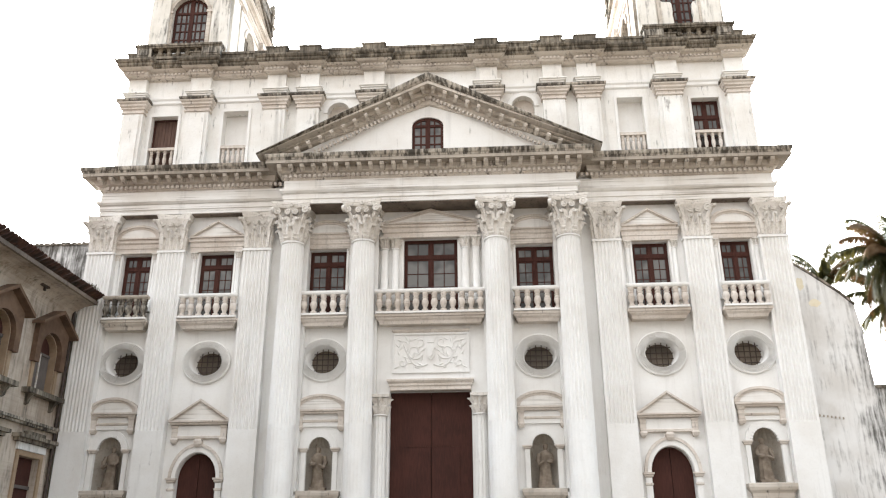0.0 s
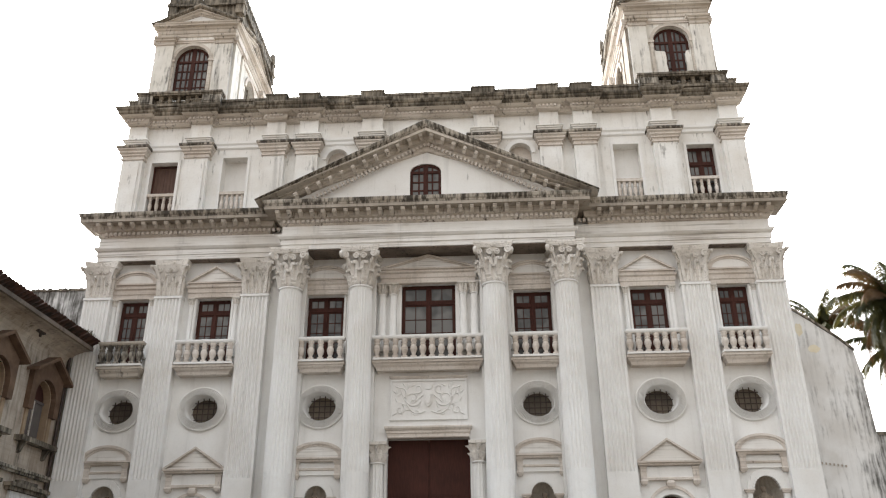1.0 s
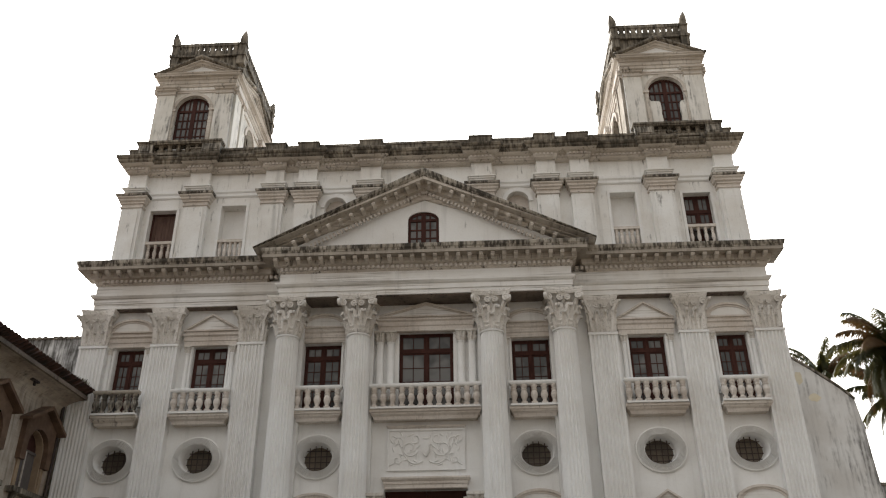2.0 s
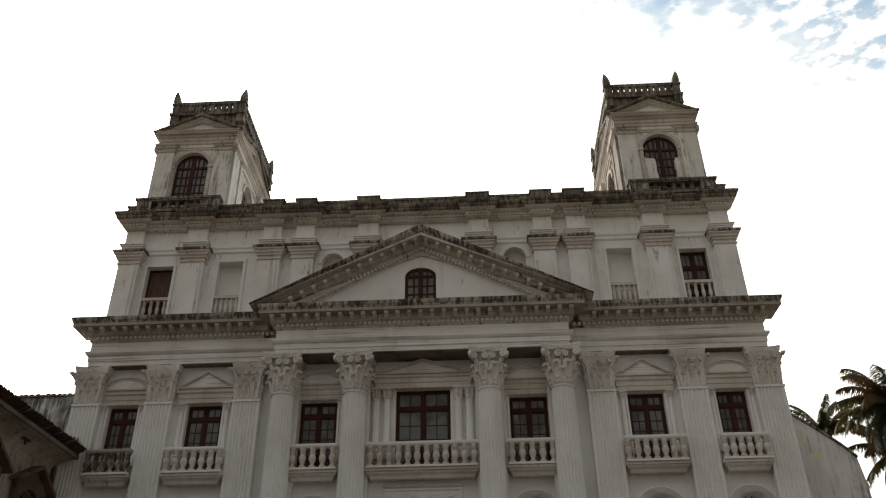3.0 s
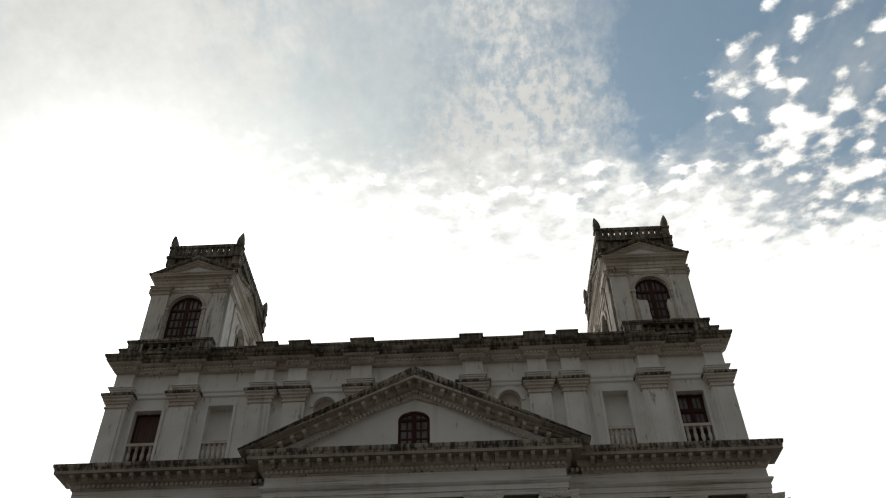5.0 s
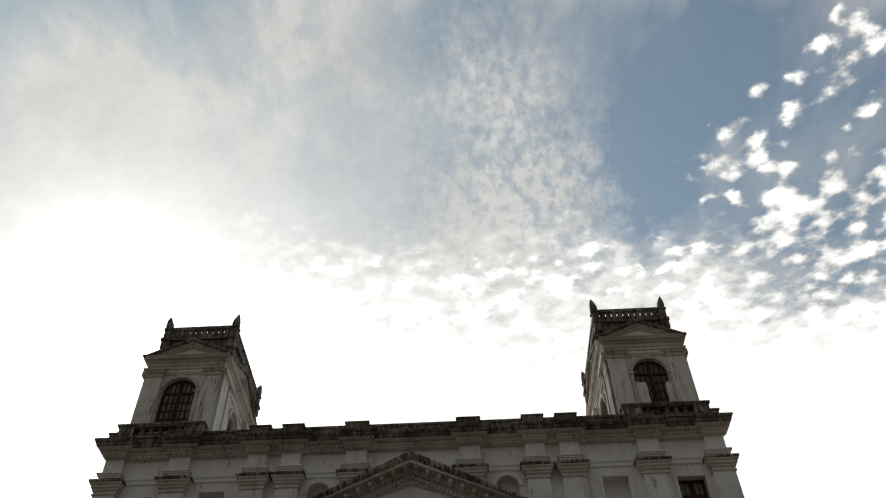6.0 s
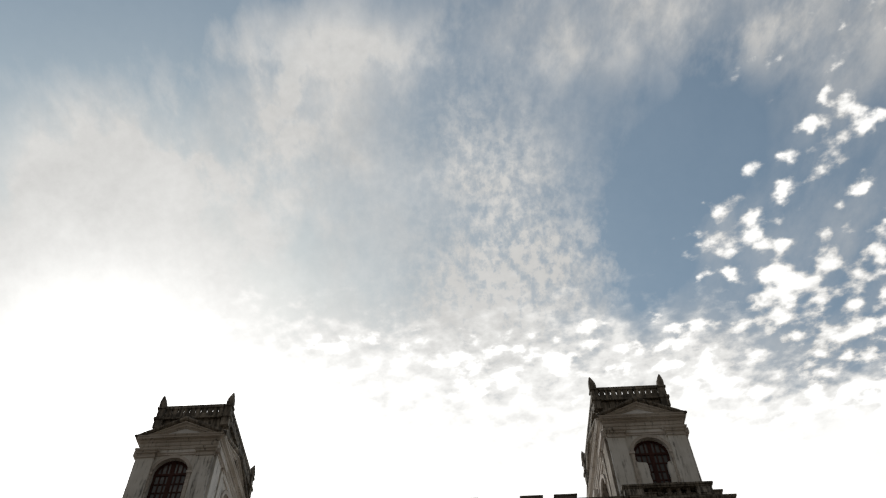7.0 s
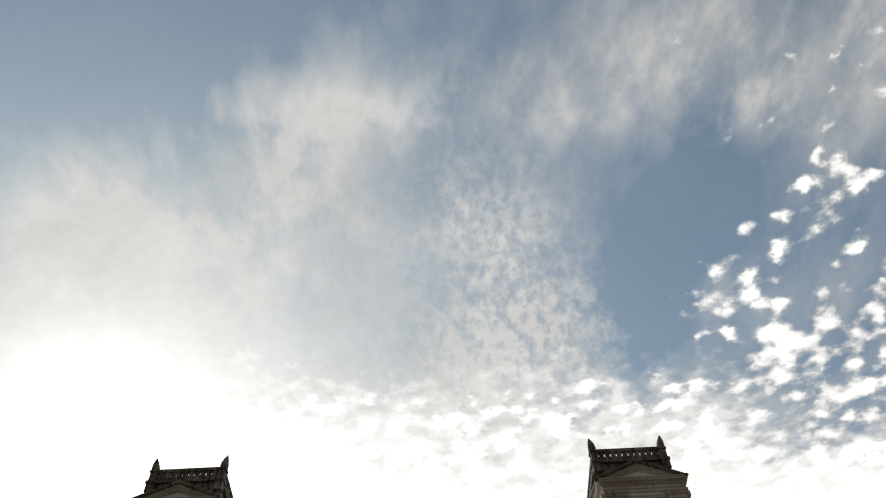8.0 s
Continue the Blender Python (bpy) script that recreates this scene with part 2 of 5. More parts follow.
WOOD = plain("dark_red_wood", (0.036, 0.0125, 0.009), (0.062, 0.021, 0.015), 0.85, 6.0, (6, 6, 0.5))
BOARDS = plain("brown_shutter_boards", (0.075, 0.040, 0.030), (0.115, 0.068, 0.052), 0.7, 3.0, (3, 3, 0.6))
IRON = plain("rusty_iron", (0.03, 0.022, 0.018), (0.07, 0.05, 0.04), 0.6, 20.0)
STONE = plain("grey_brown_stone", (0.15, 0.12, 0.092), (0.27, 0.225, 0.18), 0.9, 5.0)
EARTH = plain("court_ground", (0.14, 0.11, 0.08), (0.25, 0.205, 0.155), 0.95, 1.2)
TILE = plain("clay_roof_tile", (0.11, 0.055, 0.04), (0.04, 0.03, 0.025), 0.9, 3.0)
BARK = plain("palm_trunk_bark", (0.16, 0.13, 0.10), (0.09, 0.07, 0.055), 0.95, 5.0, (1, 1, 4))
DRY = plain("dry_palm_frond", (0.17, 0.10, 0.045), (0.10, 0.068, 0.03), 0.6, 2.0)
DUSTY = plain("dusty_old_glazing", (0.20, 0.16, 0.12), (0.09, 0.075, 0.06), 0.5, 1.5)
LEAF = plain("palm_frond", (0.035, 0.042, 0.014), (0.085, 0.08, 0.03), 0.5, 2.0)


def let_through(m, share, tint):
    """Thin leaves pass part of the light that falls on their far side."""
    nt = m.node_tree
    b = nt.nodes["Principled BSDF"]
    tr = nt.nodes.new("ShaderNodeBsdfTranslucent")
    tr.inputs[0].default_value = (*tint, 1.0)
    mx = nt.nodes.new("ShaderNodeMixShader")
    mx.inputs[0].default_value = share
    nt.links.new(b.outputs[0], mx.inputs[1])
    nt.links.new(tr.outputs[0], mx.inputs[2])
    nt.links.new(mx.outputs[0], nt.nodes["Material Output"].inputs[0])


let_through(LEAF, 0.35, (0.13, 0.11, 0.03))
let_through(DRY, 0.3, (0.15, 0.075, 0.03))
HOOD = plain("brown_hood_render", (0.17, 0.108, 0.071), (0.095, 0.058, 0.039), 0.9, 2.0)
OCHRE = plain("buff_plaster", (0.36, 0.265, 0.18), (0.25, 0.18, 0.12), 0.9, 2.0)
GREYWOOD = plain("grey_shutter_wood", (0.13, 0.115, 0.105), (0.085, 0.07, 0.065), 0.8, 5.0, (6, 6, 0.5))
# near-black colour that stands for the darkness of enclosed rooms
DARK = plain("dark_interior_shade", (0.05, 0.045, 0.04), (0.08, 0.07, 0.06), 0.95, 2.0)


def make_glass():
    m, nt, b, pos = surface("window_glass", 0.2)
    nt.links.new(mix(nt, ramp(nt, noise_node(nt, pos, 0.9, 2.0), (0.4, 0.6)), (0.055, 0.054, 0.052), (0.14, 0.136, 0.13)), b.inputs["Base Color"])
    b.inputs["Specular IOR Level"].default_value = 0.6
    n = noise_node(nt, pos, 1.6, 3.0)
    relief(nt, b, n, 0.12, 0.02)
    return m


GLASS = make_glass()

# ---- building blocks ----


def part(name, bm, material, parent, label="", smooth=False):
    me = bpy.data.meshes.new(name)
    bmesh.ops.recalc_face_normals(bm, faces=bm.faces)
    bm.to_mesh(me)
    bm.free()
    if smooth:
        me.polygons.foreach_set("use_smooth", [True] * len(me.polygons))
        me.set_sharp_from_angle(angle=radians(40))
    me.materials.append(material)
    ob = new(name, me)
    ob.parent = parent
    if label:
        ob["label"] = label
    return ob


def again(src, parent, loc, scale=(1, 1, 1), rz=0.0):
    ob = new(src.name.split(".")[0], src.data)
    ob.parent = parent
    ob.location, ob.scale, ob.rotation_euler = loc, scale, (0, 0, radians(rz))
    return ob


def group(name, parent=None, loc=(0, 0, 0)):
    e = new(name)
    e.empty_display_size = 0.2
    e.location = loc
    e.parent = parent
    return e


def box(bm, x0, x1, y0, y1, z0, z1):
    x0, x1 = min(x0, x1), max(x0, x1)
    v = [bm.verts.new(c) for c in ((x0, y0, z0), (x1, y0, z0), (x1, y1, z0), (x0, y1, z0), (x0, y0, z1), (x1, y0, z1), (x1, y1, z1), (x0, y1, z1))]
    for f in ((0, 1, 2, 3), (4, 5, 6, 7), (0, 1, 5, 4), (1, 2, 6, 5), (2, 3, 7, 6), (3, 0, 4, 7)):
        bm.faces.new([v[i] for i in f])


def boxes(*rows):
    bm = bmesh.new()
    for r in rows:
        box(bm, *r)
    return bm


def sweep(bm, x0, x1, yf, yb, prof):
    """A moulding of profile (out, z) round three sides of a block, closed above and below."""
    x0, x1 = min(x0, x1), max(x0, x1)
    rings = [[bm.verts.new(c) for c in ((x0 - o, yb, z), (x0 - o, yf - o, z), (x1 + o, yf - o, z), (x1 + o, yb, z))] for o, z in prof]
    for a, b in zip(rings, rings[1:]):
        for i in range(4):
            j = (i + 1) % 4
            bm.faces.new((a[i], a[j], b[j], b[i]))
    bm.faces.new(rings[0])
    bm.faces.new(rings[-1])


def swept(x0, x1, yf, yb, prof):
    bm = bmesh.new()
    sweep(bm, x0, x1, yf, yb, prof)
    return bm


def lathe(bm, prof, n=24, cx=0.0, cy=0.0, a0=0.0, a1=360.0):
    """A solid turned about an upright axis from rows of (radius, z)."""
    full = abs(a1 - a0) >= 360
    k = n if full else n + 1
    rings = []
    for r, z in prof:
        rings.append([bm.verts.new((cx + r * math.cos(radians(a0 + (a1 - a0) * i / n)), cy + r * math.sin(radians(a0 + (a1 - a0) * i / n)), z)) for i in range(k)])
    for a, b in zip(rings, rings[1:]):
        for i in range(n):
            j = (i + 1) % k
            bm.faces.new((a[i], a[j], b[j], b[i]))
    if full:
        bm.faces.new(rings[0])
        bm.faces.new(rings[-1])


def turned(prof, n=24, cx=0.0, cy=0.0):
    bm = bmesh.new()
    lathe(bm, prof, n, cx, cy)
    return bm


def prism(bm, pts, y0, y1):
    """An outline in x and z, carried from y0 to y1."""
    a = [bm.verts.new((x, y0, z)) for x, z in pts]
    b = [bm.verts.new((x, y1, z)) for x, z in pts]
    n = len(pts)
    for i in range(n):
        j = (i + 1) % n
        bm.faces.new((a[i], a[j], b[j], b[i]))
    bm.faces.new(a)
    bm.faces.new(b)


def slab(outer, holes, y0, y1):
    """A wall with openings right through it; outlines in x and z."""
    from_loops = [outer] + holes
    bm = bmesh.new()
    tris = tessellate([[Vector((x, z, 0)) for x, z in lp] for lp in from_loops])
    rows = []
    for y in (y0, y1):
        vs = [bm.verts.new((x, y, z)) for lp in from_loops for x, z in lp]
        rows.append(vs)
        for t in tris:
            if len(set(t)) == 3:
                try:
                    bm.faces.new([vs[i] for i in t])
                except ValueError:
                    pass
    k = 0
    for lp in from_loops:
        n = len(lp)
        for i in range(n):
            j = (i + 1) % n
            bm.faces.new((rows[0][k + i], rows[0][k + j], rows[1][k + j], rows[1][k + i]))
        k += n
    return bm


def tessellate(loops):
    from mathutils.geometry import tessellate_polygon
    return tessellate_polygon(loops)


def rect(x0, x1, z0, z1):
    x0, x1 = min(x0, x1), max(x0, x1)
    return [(x0, z0), (x1, z0), (x1, z1), (x0, z1)]


def disc(cx, cz, r, n=32):
    return [(cx + r * math.cos(2 * math.pi * i / n), cz + r * math.sin(2 * math.pi * i / n)) for i in range(n)]


def arched(cx, half, z0, zs, rise=None, n=14):
    """A round-headed opening: half width, foot, springing."""
    rise = half if rise is None else rise
    return [(cx - half, z0), (cx + half, z0)] + [(cx + half * math.cos(math.pi * i / n), zs + rise * math.sin(math.pi * i / n)) for i in range(n + 1)]


def arc_pts(cx, half, z, rise, n=12, a0=0.0, a1=180.0):
    return [(cx + half * math.cos(radians(a0 + (a1 - a0) * i / n)), z + rise * math.sin(radians(a0 + (a1 - a0) * i / n))) for i in range(n + 1)]


def ring(outer, inner, y0, y1):
    return slab(outer, [inner], y0, y1)


# ---- the ground ----
bm = bmesh.new()
gv = [bm.verts.new(c) for c in ((-3000, -3000, 0), (3000, -3000, 0), (3000, 3000, 0), (-3000, 3000, 0))]
bm.faces.new(gv)
tagged(part("ground", bm, EARTH, None), "bare packed earth of the church forecourt", "ground", kind="structure")

# ---- the church ----
church = tagged(group("church"), "large white limewashed baroque church with black mould on its cornices", "church")

BAYS = [(4.22, 0.76), (8.88, 0.72), (12.25, 0.6)]        # middle of each bay and half its window
WIN_Z0, WIN_Z1 = 10.5, 13.42
holes = [rect(-1.1, 1.1, 10.5, 13.82), rect(-1.57, 1.57, 0.3, 7.5)]
for s in (-1, 1):
    for c, half in BAYS:
        holes.append(rect(s * c - half, s * c + half, WIN_Z0, WIN_Z1))
        holes.append(disc(s * c, 8.8, 0.70))
    holes.append(arched(s * 8.86, 0.78, 0.3, 4.3, 1.0))
    holes.append(arched(s * 4.2, 0.5, 3.85, 5.35, 0.55))
    holes.append(arched(s * 12.3, 0.55, 3.95, 5.4, 0.6))
wall = part("wall", slab([(-14.3, 0.02), (14.3, 0.02), (14.3, 15.0), (13.6, 15.0), (13.6, 16.9), (-13.6, 16.9), (-13.6, 15.0), (-14.3, 15.0)], holes, 0.0, 0.7), WHITE, church, "white limewashed plaster front wall")

holes = []
for s in (-1, 1):
    holes.append(rect(s * 11.26, s * 12.46, 17.3, 20.02))
    holes.append(rect(s * 8.1, s * 9.22, 17.3, 20.16))
    holes.append(arched(s * 4.05, 0.5, 17.4, 19.9))
part("attic_wall", slab(rect(-13.6, 13.6, 16.92, 22.1), holes, 0.0, 0.6), ATTIC, church, "white limewashed attic wall")
part("side_wall", boxes((-14.3, -13.7, 0.72, 30, 0.02, 15.0), (-13.6, -13.0, 0.72, 30, 15.0, 16.9)), WHITE, church)
part("side_wall", boxes((13.7, 14.3, 0.72, 30, 0.02, 15.0), (13.0, 13.6, 0.72, 30, 15.0, 16.9)), WHITE, church)
part("rear_wall", boxes((-14.3, 14.3, 30.02, 30.6, 0.02, 16.9)), WHITE, church)
part("roof", boxes((-13.6, 13.6, 0.75, 30.6, 16.95, 17.2)), TILE, church, "flat brown roof behind the attic")
part("attic_roof", boxes((-13.5, 13.5, 0.1, 9.0, 22.15, 22.4)), TRIM, church)
part("attic_rear", boxes((-13.6, 13.6, 8.6, 9.0, 17.25, 22.1)), WHITE, church)
# added backing walls; the gloom of the rooms is in their colour
part("interior", boxes((-13.6, 13.6, 2.6, 2.8, 0.1, 16.8)), DARK, church, "inner wall behind the windows, painted near black as room shade")
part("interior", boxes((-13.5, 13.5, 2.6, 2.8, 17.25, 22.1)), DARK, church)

# entablature of the wings and of the columned middle
ARCH = [(0, 15.08), (0, 15.28), (0.04, 15.29), (0.04, 15.5), (0.10, 15.54), (0.16, 15.62), (0.16, 15.70), (0.02, 15.74), (0.02, 16.12)]
CORN = [(0.02, 16.12), (0.08, 16.16), (0.10, 16.2), (0.10, 16.34), (0.26, 16.40), (0.28, 16.62), (0.3, 16.63)]
CORONA = [(0.2, 16.625), (0.68, 16.625), (0.68, 16.76), (0.6, 16.77)]
EDGE = [(0.5, 16.765), (0.69, 16.765), (0.70, 16.82), (0.74, 16.88), (0.76, 16.97), (0.76, 17.02), (0.2, 17.10)]
WING_X, WING_Y, MID_X, MID_Y = 13.98, -0.40, 5.97, -1.05
for s in (-1, 1):
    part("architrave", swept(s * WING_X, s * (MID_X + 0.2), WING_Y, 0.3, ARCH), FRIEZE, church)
    part("cornice", swept(s * WING_X, s * (MID_X + 0.8), WING_Y, 0.3, CORN), CORNICE, church, "mould-stained projecting cornice")
    part("corona", swept(s * WING_X, s * (MID_X + 1.1), WING_Y, 0.3, [(o, z - 0.004) for o, z in CORONA]), CORONA_SHADE, church)
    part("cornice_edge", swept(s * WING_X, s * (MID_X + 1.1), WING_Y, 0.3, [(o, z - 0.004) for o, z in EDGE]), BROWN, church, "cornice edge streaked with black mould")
    # thin dark sheet under the architrave, its shadow painted along with brown stain
    part("soffit", boxes((s * 6.1, s * 13.7, WING_Y + 0.05, -0.001, 15.045, 15.078)), SOFFIT, church, "brown-stained underside with its shade painted in")
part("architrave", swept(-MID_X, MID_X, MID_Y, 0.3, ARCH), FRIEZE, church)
part("cornice", swept(-MID_X, MID_X, MID_Y, 0.3, CORN), CORNICE, church, "mould-stained cornice under the gable")
# dark brown sets the recess off from the modillions, shade included in the colour
part("corona", swept(-MID_X, MID_X, MID_Y, 0.3, CORONA), CORONA_SHADE, church)
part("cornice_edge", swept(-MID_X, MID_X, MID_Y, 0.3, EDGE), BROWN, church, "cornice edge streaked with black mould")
# the middle's underside gets the same sheet of painted shade and stain
part("soffit", boxes((-5.95, 5.95, MID_Y + 0.06, -0.002, 15.043, 15.077)), SOFFIT, church, "brown-stained underside with its shade painted in")


def dentils(y, z0, z1, spans, step, wide, deep):
    bm = bmesh.new()
    for x0, x1 in spans:
        n = int(abs(x1 - x0) / step)
        for i in range(n):
            x = min(x0, x1) + (i + 0.5) * step
            box(bm, x - wide / 2, x + wide / 2, y - deep, y + 0.02, z0, z1)
    return bm


for s in (-1, 1):
    tagged(part("dentil_course", dentils(WING_Y - 0.10, 16.2, 16.33, [(s * 6.2, s * 13.8)], 0.2, 0.11, 0.1), TRIM, church), kind="stuff")
tagged(part("dentil_course", dentils(MID_Y - 0.10, 16.2, 16.33, [(-6.0, 6.0)], 0.2, 0.11, 0.1), TRIM, church), kind="stuff")


def modillion_bm():
    bm = bmesh.new()
    pts = [(0, 0), (0, -0.2), (-0.09, -0.21), (-0.21, -0.14), (-0.30, -0.12), (-0.34, -0.05), (-0.34, 0)]
    a = [bm.verts.new((-0.08, y, z)) for y, z in pts]
    b = [bm.verts.new((0.08, y, z)) for y, z in pts]
    for i in range(len(pts)):
        j = (i + 1) % len(pts)
        bm.faces.new((a[i], a[j], b[j], b[i]))
    bm.faces.new(a)
    bm.faces.new(b)
    return bm


first = part("modillion", modillion_bm(), CORNICE, church)
first.location = (0, MID_Y - 0.275, 16.61)
for i in range(1, 14):
    for s in (-1, 1):
        again(first, church, (s * i * 0.47, MID_Y - 0.275, 16.61))
for i in range(15):
    for s in (-1, 1):
        again(first, church, (s * (7.1 + i * 0.488), WING_Y - 0.275, 16.61))

# the gable
RAKE = [(0.0, -1.10), (0.05, -1.06), (0.07, -0.96), (0.10, -0.90), (0.10, -0.72), (0.26, -0.66), (0.28, -0.44), (0.68, -0.44), (0.68, -0.24), (0.76, -0.16), (0.80, -0.02), (0.78, 0.03), (-1.0, 0.08), (-1.0, -1.10)]
GX, GZ, GS = 7.03, 16.98, 3.62 / 7.03


def rake_bm():
    bm = bmesh.new()
    cols = []
    for x in (-GX, 0.0, GX):
        cols.append([bm.verts.new((x, MID_Y - o, max(17.03 + 0.002 * k, GZ + GS * (GX - abs(x)) + dz))) for k, (o, dz) in enumerate(RAKE)])
    n = len(RAKE)
    for a, b in zip(cols, cols[1:]):
        for i in range(n):
            j = (i + 1) % n
            bm.faces.new((a[i], a[j], b[j], b[i]))
    bm.faces.new(cols[0])
    bm.faces.new(cols[-1])
    return bm


gable = group("gable", church)
part("raking_cornice", rake_bm(), CORNICE, gable, "mould-streaked sloping cornice")
bm = bmesh.new()
cols = []
for x in (-GX - 0.02, 0.0, GX + 0.02):
    top = GZ + GS * (GX - abs(x))
    cols.append([bm.verts.new((x, MID_Y - o, max(17.035 + 0.003 * k, top + dz))) for k, (o, dz) in enumerate(((0.70, -0.30), (0.78, -0.17), (0.82, -0.01), (0.80, 0.05), (-1.0, 0.11), (-1.0, 0.05)))])
for p, q in zip(cols, cols[1:]):
    for i in range(6):
        bm.faces.new((p[i], p[(i + 1) % 6], q[(i + 1) % 6], q[i]))
bm.faces.new(cols[0]), bm.faces.new(cols[-1])
part("gable_coping", bm, BROWN, gable, "sloping coping streaked with black mould")
part("gable_face", slab([(-6.3, 17.05), (6.3, 17.05), (0.0, 17.05 + 6.3 * GS - 0.35)], [arched(-0.05, 0.66, 17.2, 18.55, 0.40)], MID_Y + 0.05, MID_Y + 0.4), WHITE, gable, "white triangular gable face")
for i in range(1, 13):
    for s in (-1, 1):
        x = s * (i * 0.47 - 0.2)
        again(first, gable, (x, MID_Y - 0.275, GZ + GS * (GX - abs(x)) - 0.40)).rotation_euler = (0, s * math.atan(GS), 0)
bm = bmesh.new()
for i in range(1, 39):
    for s in (-1, 1):
        x = s * (i * 0.155 - 0.07)
        z = GZ + GS * (GX - abs(x)) - 0.80
        if z > 17.2:
            a = math.atan(GS) * s
            prism(bm, [(x + dx * math.cos(a) + dz * math.sin(a), z - dx * math.sin(a) + dz * math.cos(a)) for dx, dz in ((-0.045, -0.07), (0.045, -0.07), (0.045, 0.07), (-0.045, 0.07))], MID_Y - 0.2, MID_Y - 0.08)
tagged(part("dentil_course", bm, TRIM, gable), kind="stuff")

# columns and pilasters
FLUTE_Z, NECK_Z, CAP_Z = 6.1, 13.46, 15.07


def column_shaft():
    bm = bmesh.new()
    n, rows = 96, []
    for z, r, d in ((0.5, 0.53, 0), (FLUTE_Z, 0.52, 0), (FLUTE_Z + 0.12, 0.52, 1), (9.5, 0.495, 1), (NECK_Z - 0.2, 0.45, 1), (NECK_Z - 0.08, 0.45, 0), (NECK_Z - 0.06, 0.49, 0), (NECK_Z, 0.49, 0), (NECK_Z + 0.02, 0.44, 0)):
        ringv = []
        for i in range(n):
            a = 2 * math.pi * i / n
            k = (1.0, 0.93, 0.90, 0.93)[i % 4] if d else 0.985
            ringv.append(bm.verts.new((r * k * math.cos(a), r * k * math.sin(a), z)))
        rows.append(ringv)
    for a, b in zip(rows, rows[1:]):
        for i in range(n):
            j = (i + 1) % n
            bm.faces.new((a[i], a[j], b[j], b[i]))
    bm.faces.new(rows[-1])
    return bm


def pilaster_shaft(w, d, z0, zf, z1, flutes=7):
    """A flat pilaster, its front cut with upright flutes above zf."""
    bm = bmesh.new()
    h, m = w / 2, 0.07
    box(bm, -h, h, -d, 0.0, z0, zf)
    pts = [(-h, 0.0), (-h, -d), (-h + m, -d)]
    fw = (w - 2 * m) / flutes
    for i in range(flutes):
        a = -h + m + i * fw
        for u, q in ((0.15, 0.0), (0.28, 0.035), (0.5, 0.055), (0.72, 0.035), (0.85, 0.0)):
            pts.append((a + u * fw, -d + q))
    pts += [(h - m, -d), (h, -d), (h, 0.0)]
    lo = [bm.verts.new((x, y, zf + 0.001)) for x, y in pts]
    hi = [bm.verts.new((x, y, z1 - 0.1)) for x, y in pts]
    for i in range(len(pts) - 1):
        bm.faces.new((lo[i], lo[i + 1], hi[i + 1], hi[i]))
    bm.faces.new(lo)
    bm.faces.new(hi)
    box(bm, -h - 0.03, h + 0.03, -d - 0.03, 0.0, z1 - 0.1, z1)
    return bm


def leaf(bm, base, out, side, w, h, lean, curl=1.0):
    """An acanthus leaf: a ribbed tongue that stands along the bell and curls over at its tip."""
    rows = []
    for t, ww, o in ((0, 0.75, 0.04), (0.16, 1.0, 0.08), (0.25, 0.8, 0.09), (0.42, 1.08, 0.14), (0.52, 0.85, 0.15), (0.68, 1.0, 0.20), (0.78, 0.8, 0.24), (0.9, 0.85, 0.32), (1.0, 0.65, 0.42), (0.97, 0.5, 0.52), (0.85, 0.28, 0.52)):
        c = Vector(base) + Vector((0, 0, h * t)) + Vector(out) * (lean * t + o * 0.5 * curl)
        rows.append([bm.verts.new(c + Vector(side) * (w * ww * u) + Vector(out) * q) for u, q in ((-0.5, -0.05), (-0.25, 0.04), (0, -0.01), (0.25, 0.04), (0.5, -0.05))])
    for a, b in zip(rows, rows[1:]):
        for i in range(4):
            bm.faces.new((a[i], a[i + 1], b[i + 1], b[i]))


def scroll(bm, c, r, axis, thick):
    """A volute: a short drum with a raised eye and rim."""
    axis = Vector(axis).normalized()
    u = axis.orthogonal().normalized()
    v = axis.cross(u)
    c = Vector(c)
    prof = [(0.0, thick * 0.62), (r * 0.28, thick * 0.6), (r * 0.3, thick * 0.35), (r * 0.62, thick * 0.35), (r * 0.68, thick * 0.55), (r, thick * 0.5), (r, -thick * 0.5), (0.0, -thick * 0.5)]
    rows = [[bm.verts.new(c + axis * h + (u * math.cos(a) + v * math.sin(a)) * q) for a in [2 * math.pi * i / 12 for i in range(12)]] for q, h in prof if q > 0]
    for a, b in zip(rows, rows[1:]):
        for i in range(12):
            j = (i + 1) % 12
            bm.faces.new((a[i], a[j], b[j], b[i]))
    bm.faces.new(rows[0])
    bm.faces.new(rows[-1])


def leaf_bm(w, h, lean, curl=1.0):
    bm = bmesh.new()
    leaf(bm, (0, 0, 0), (0, -1, 0), (1, 0, 0), w, h, lean, curl)
    return bm


def scroll_bm(r, thick):
    bm = bmesh.new()
    scroll(bm, (0, 0, 0), r, (0, -1, 0), thick)
    return bm


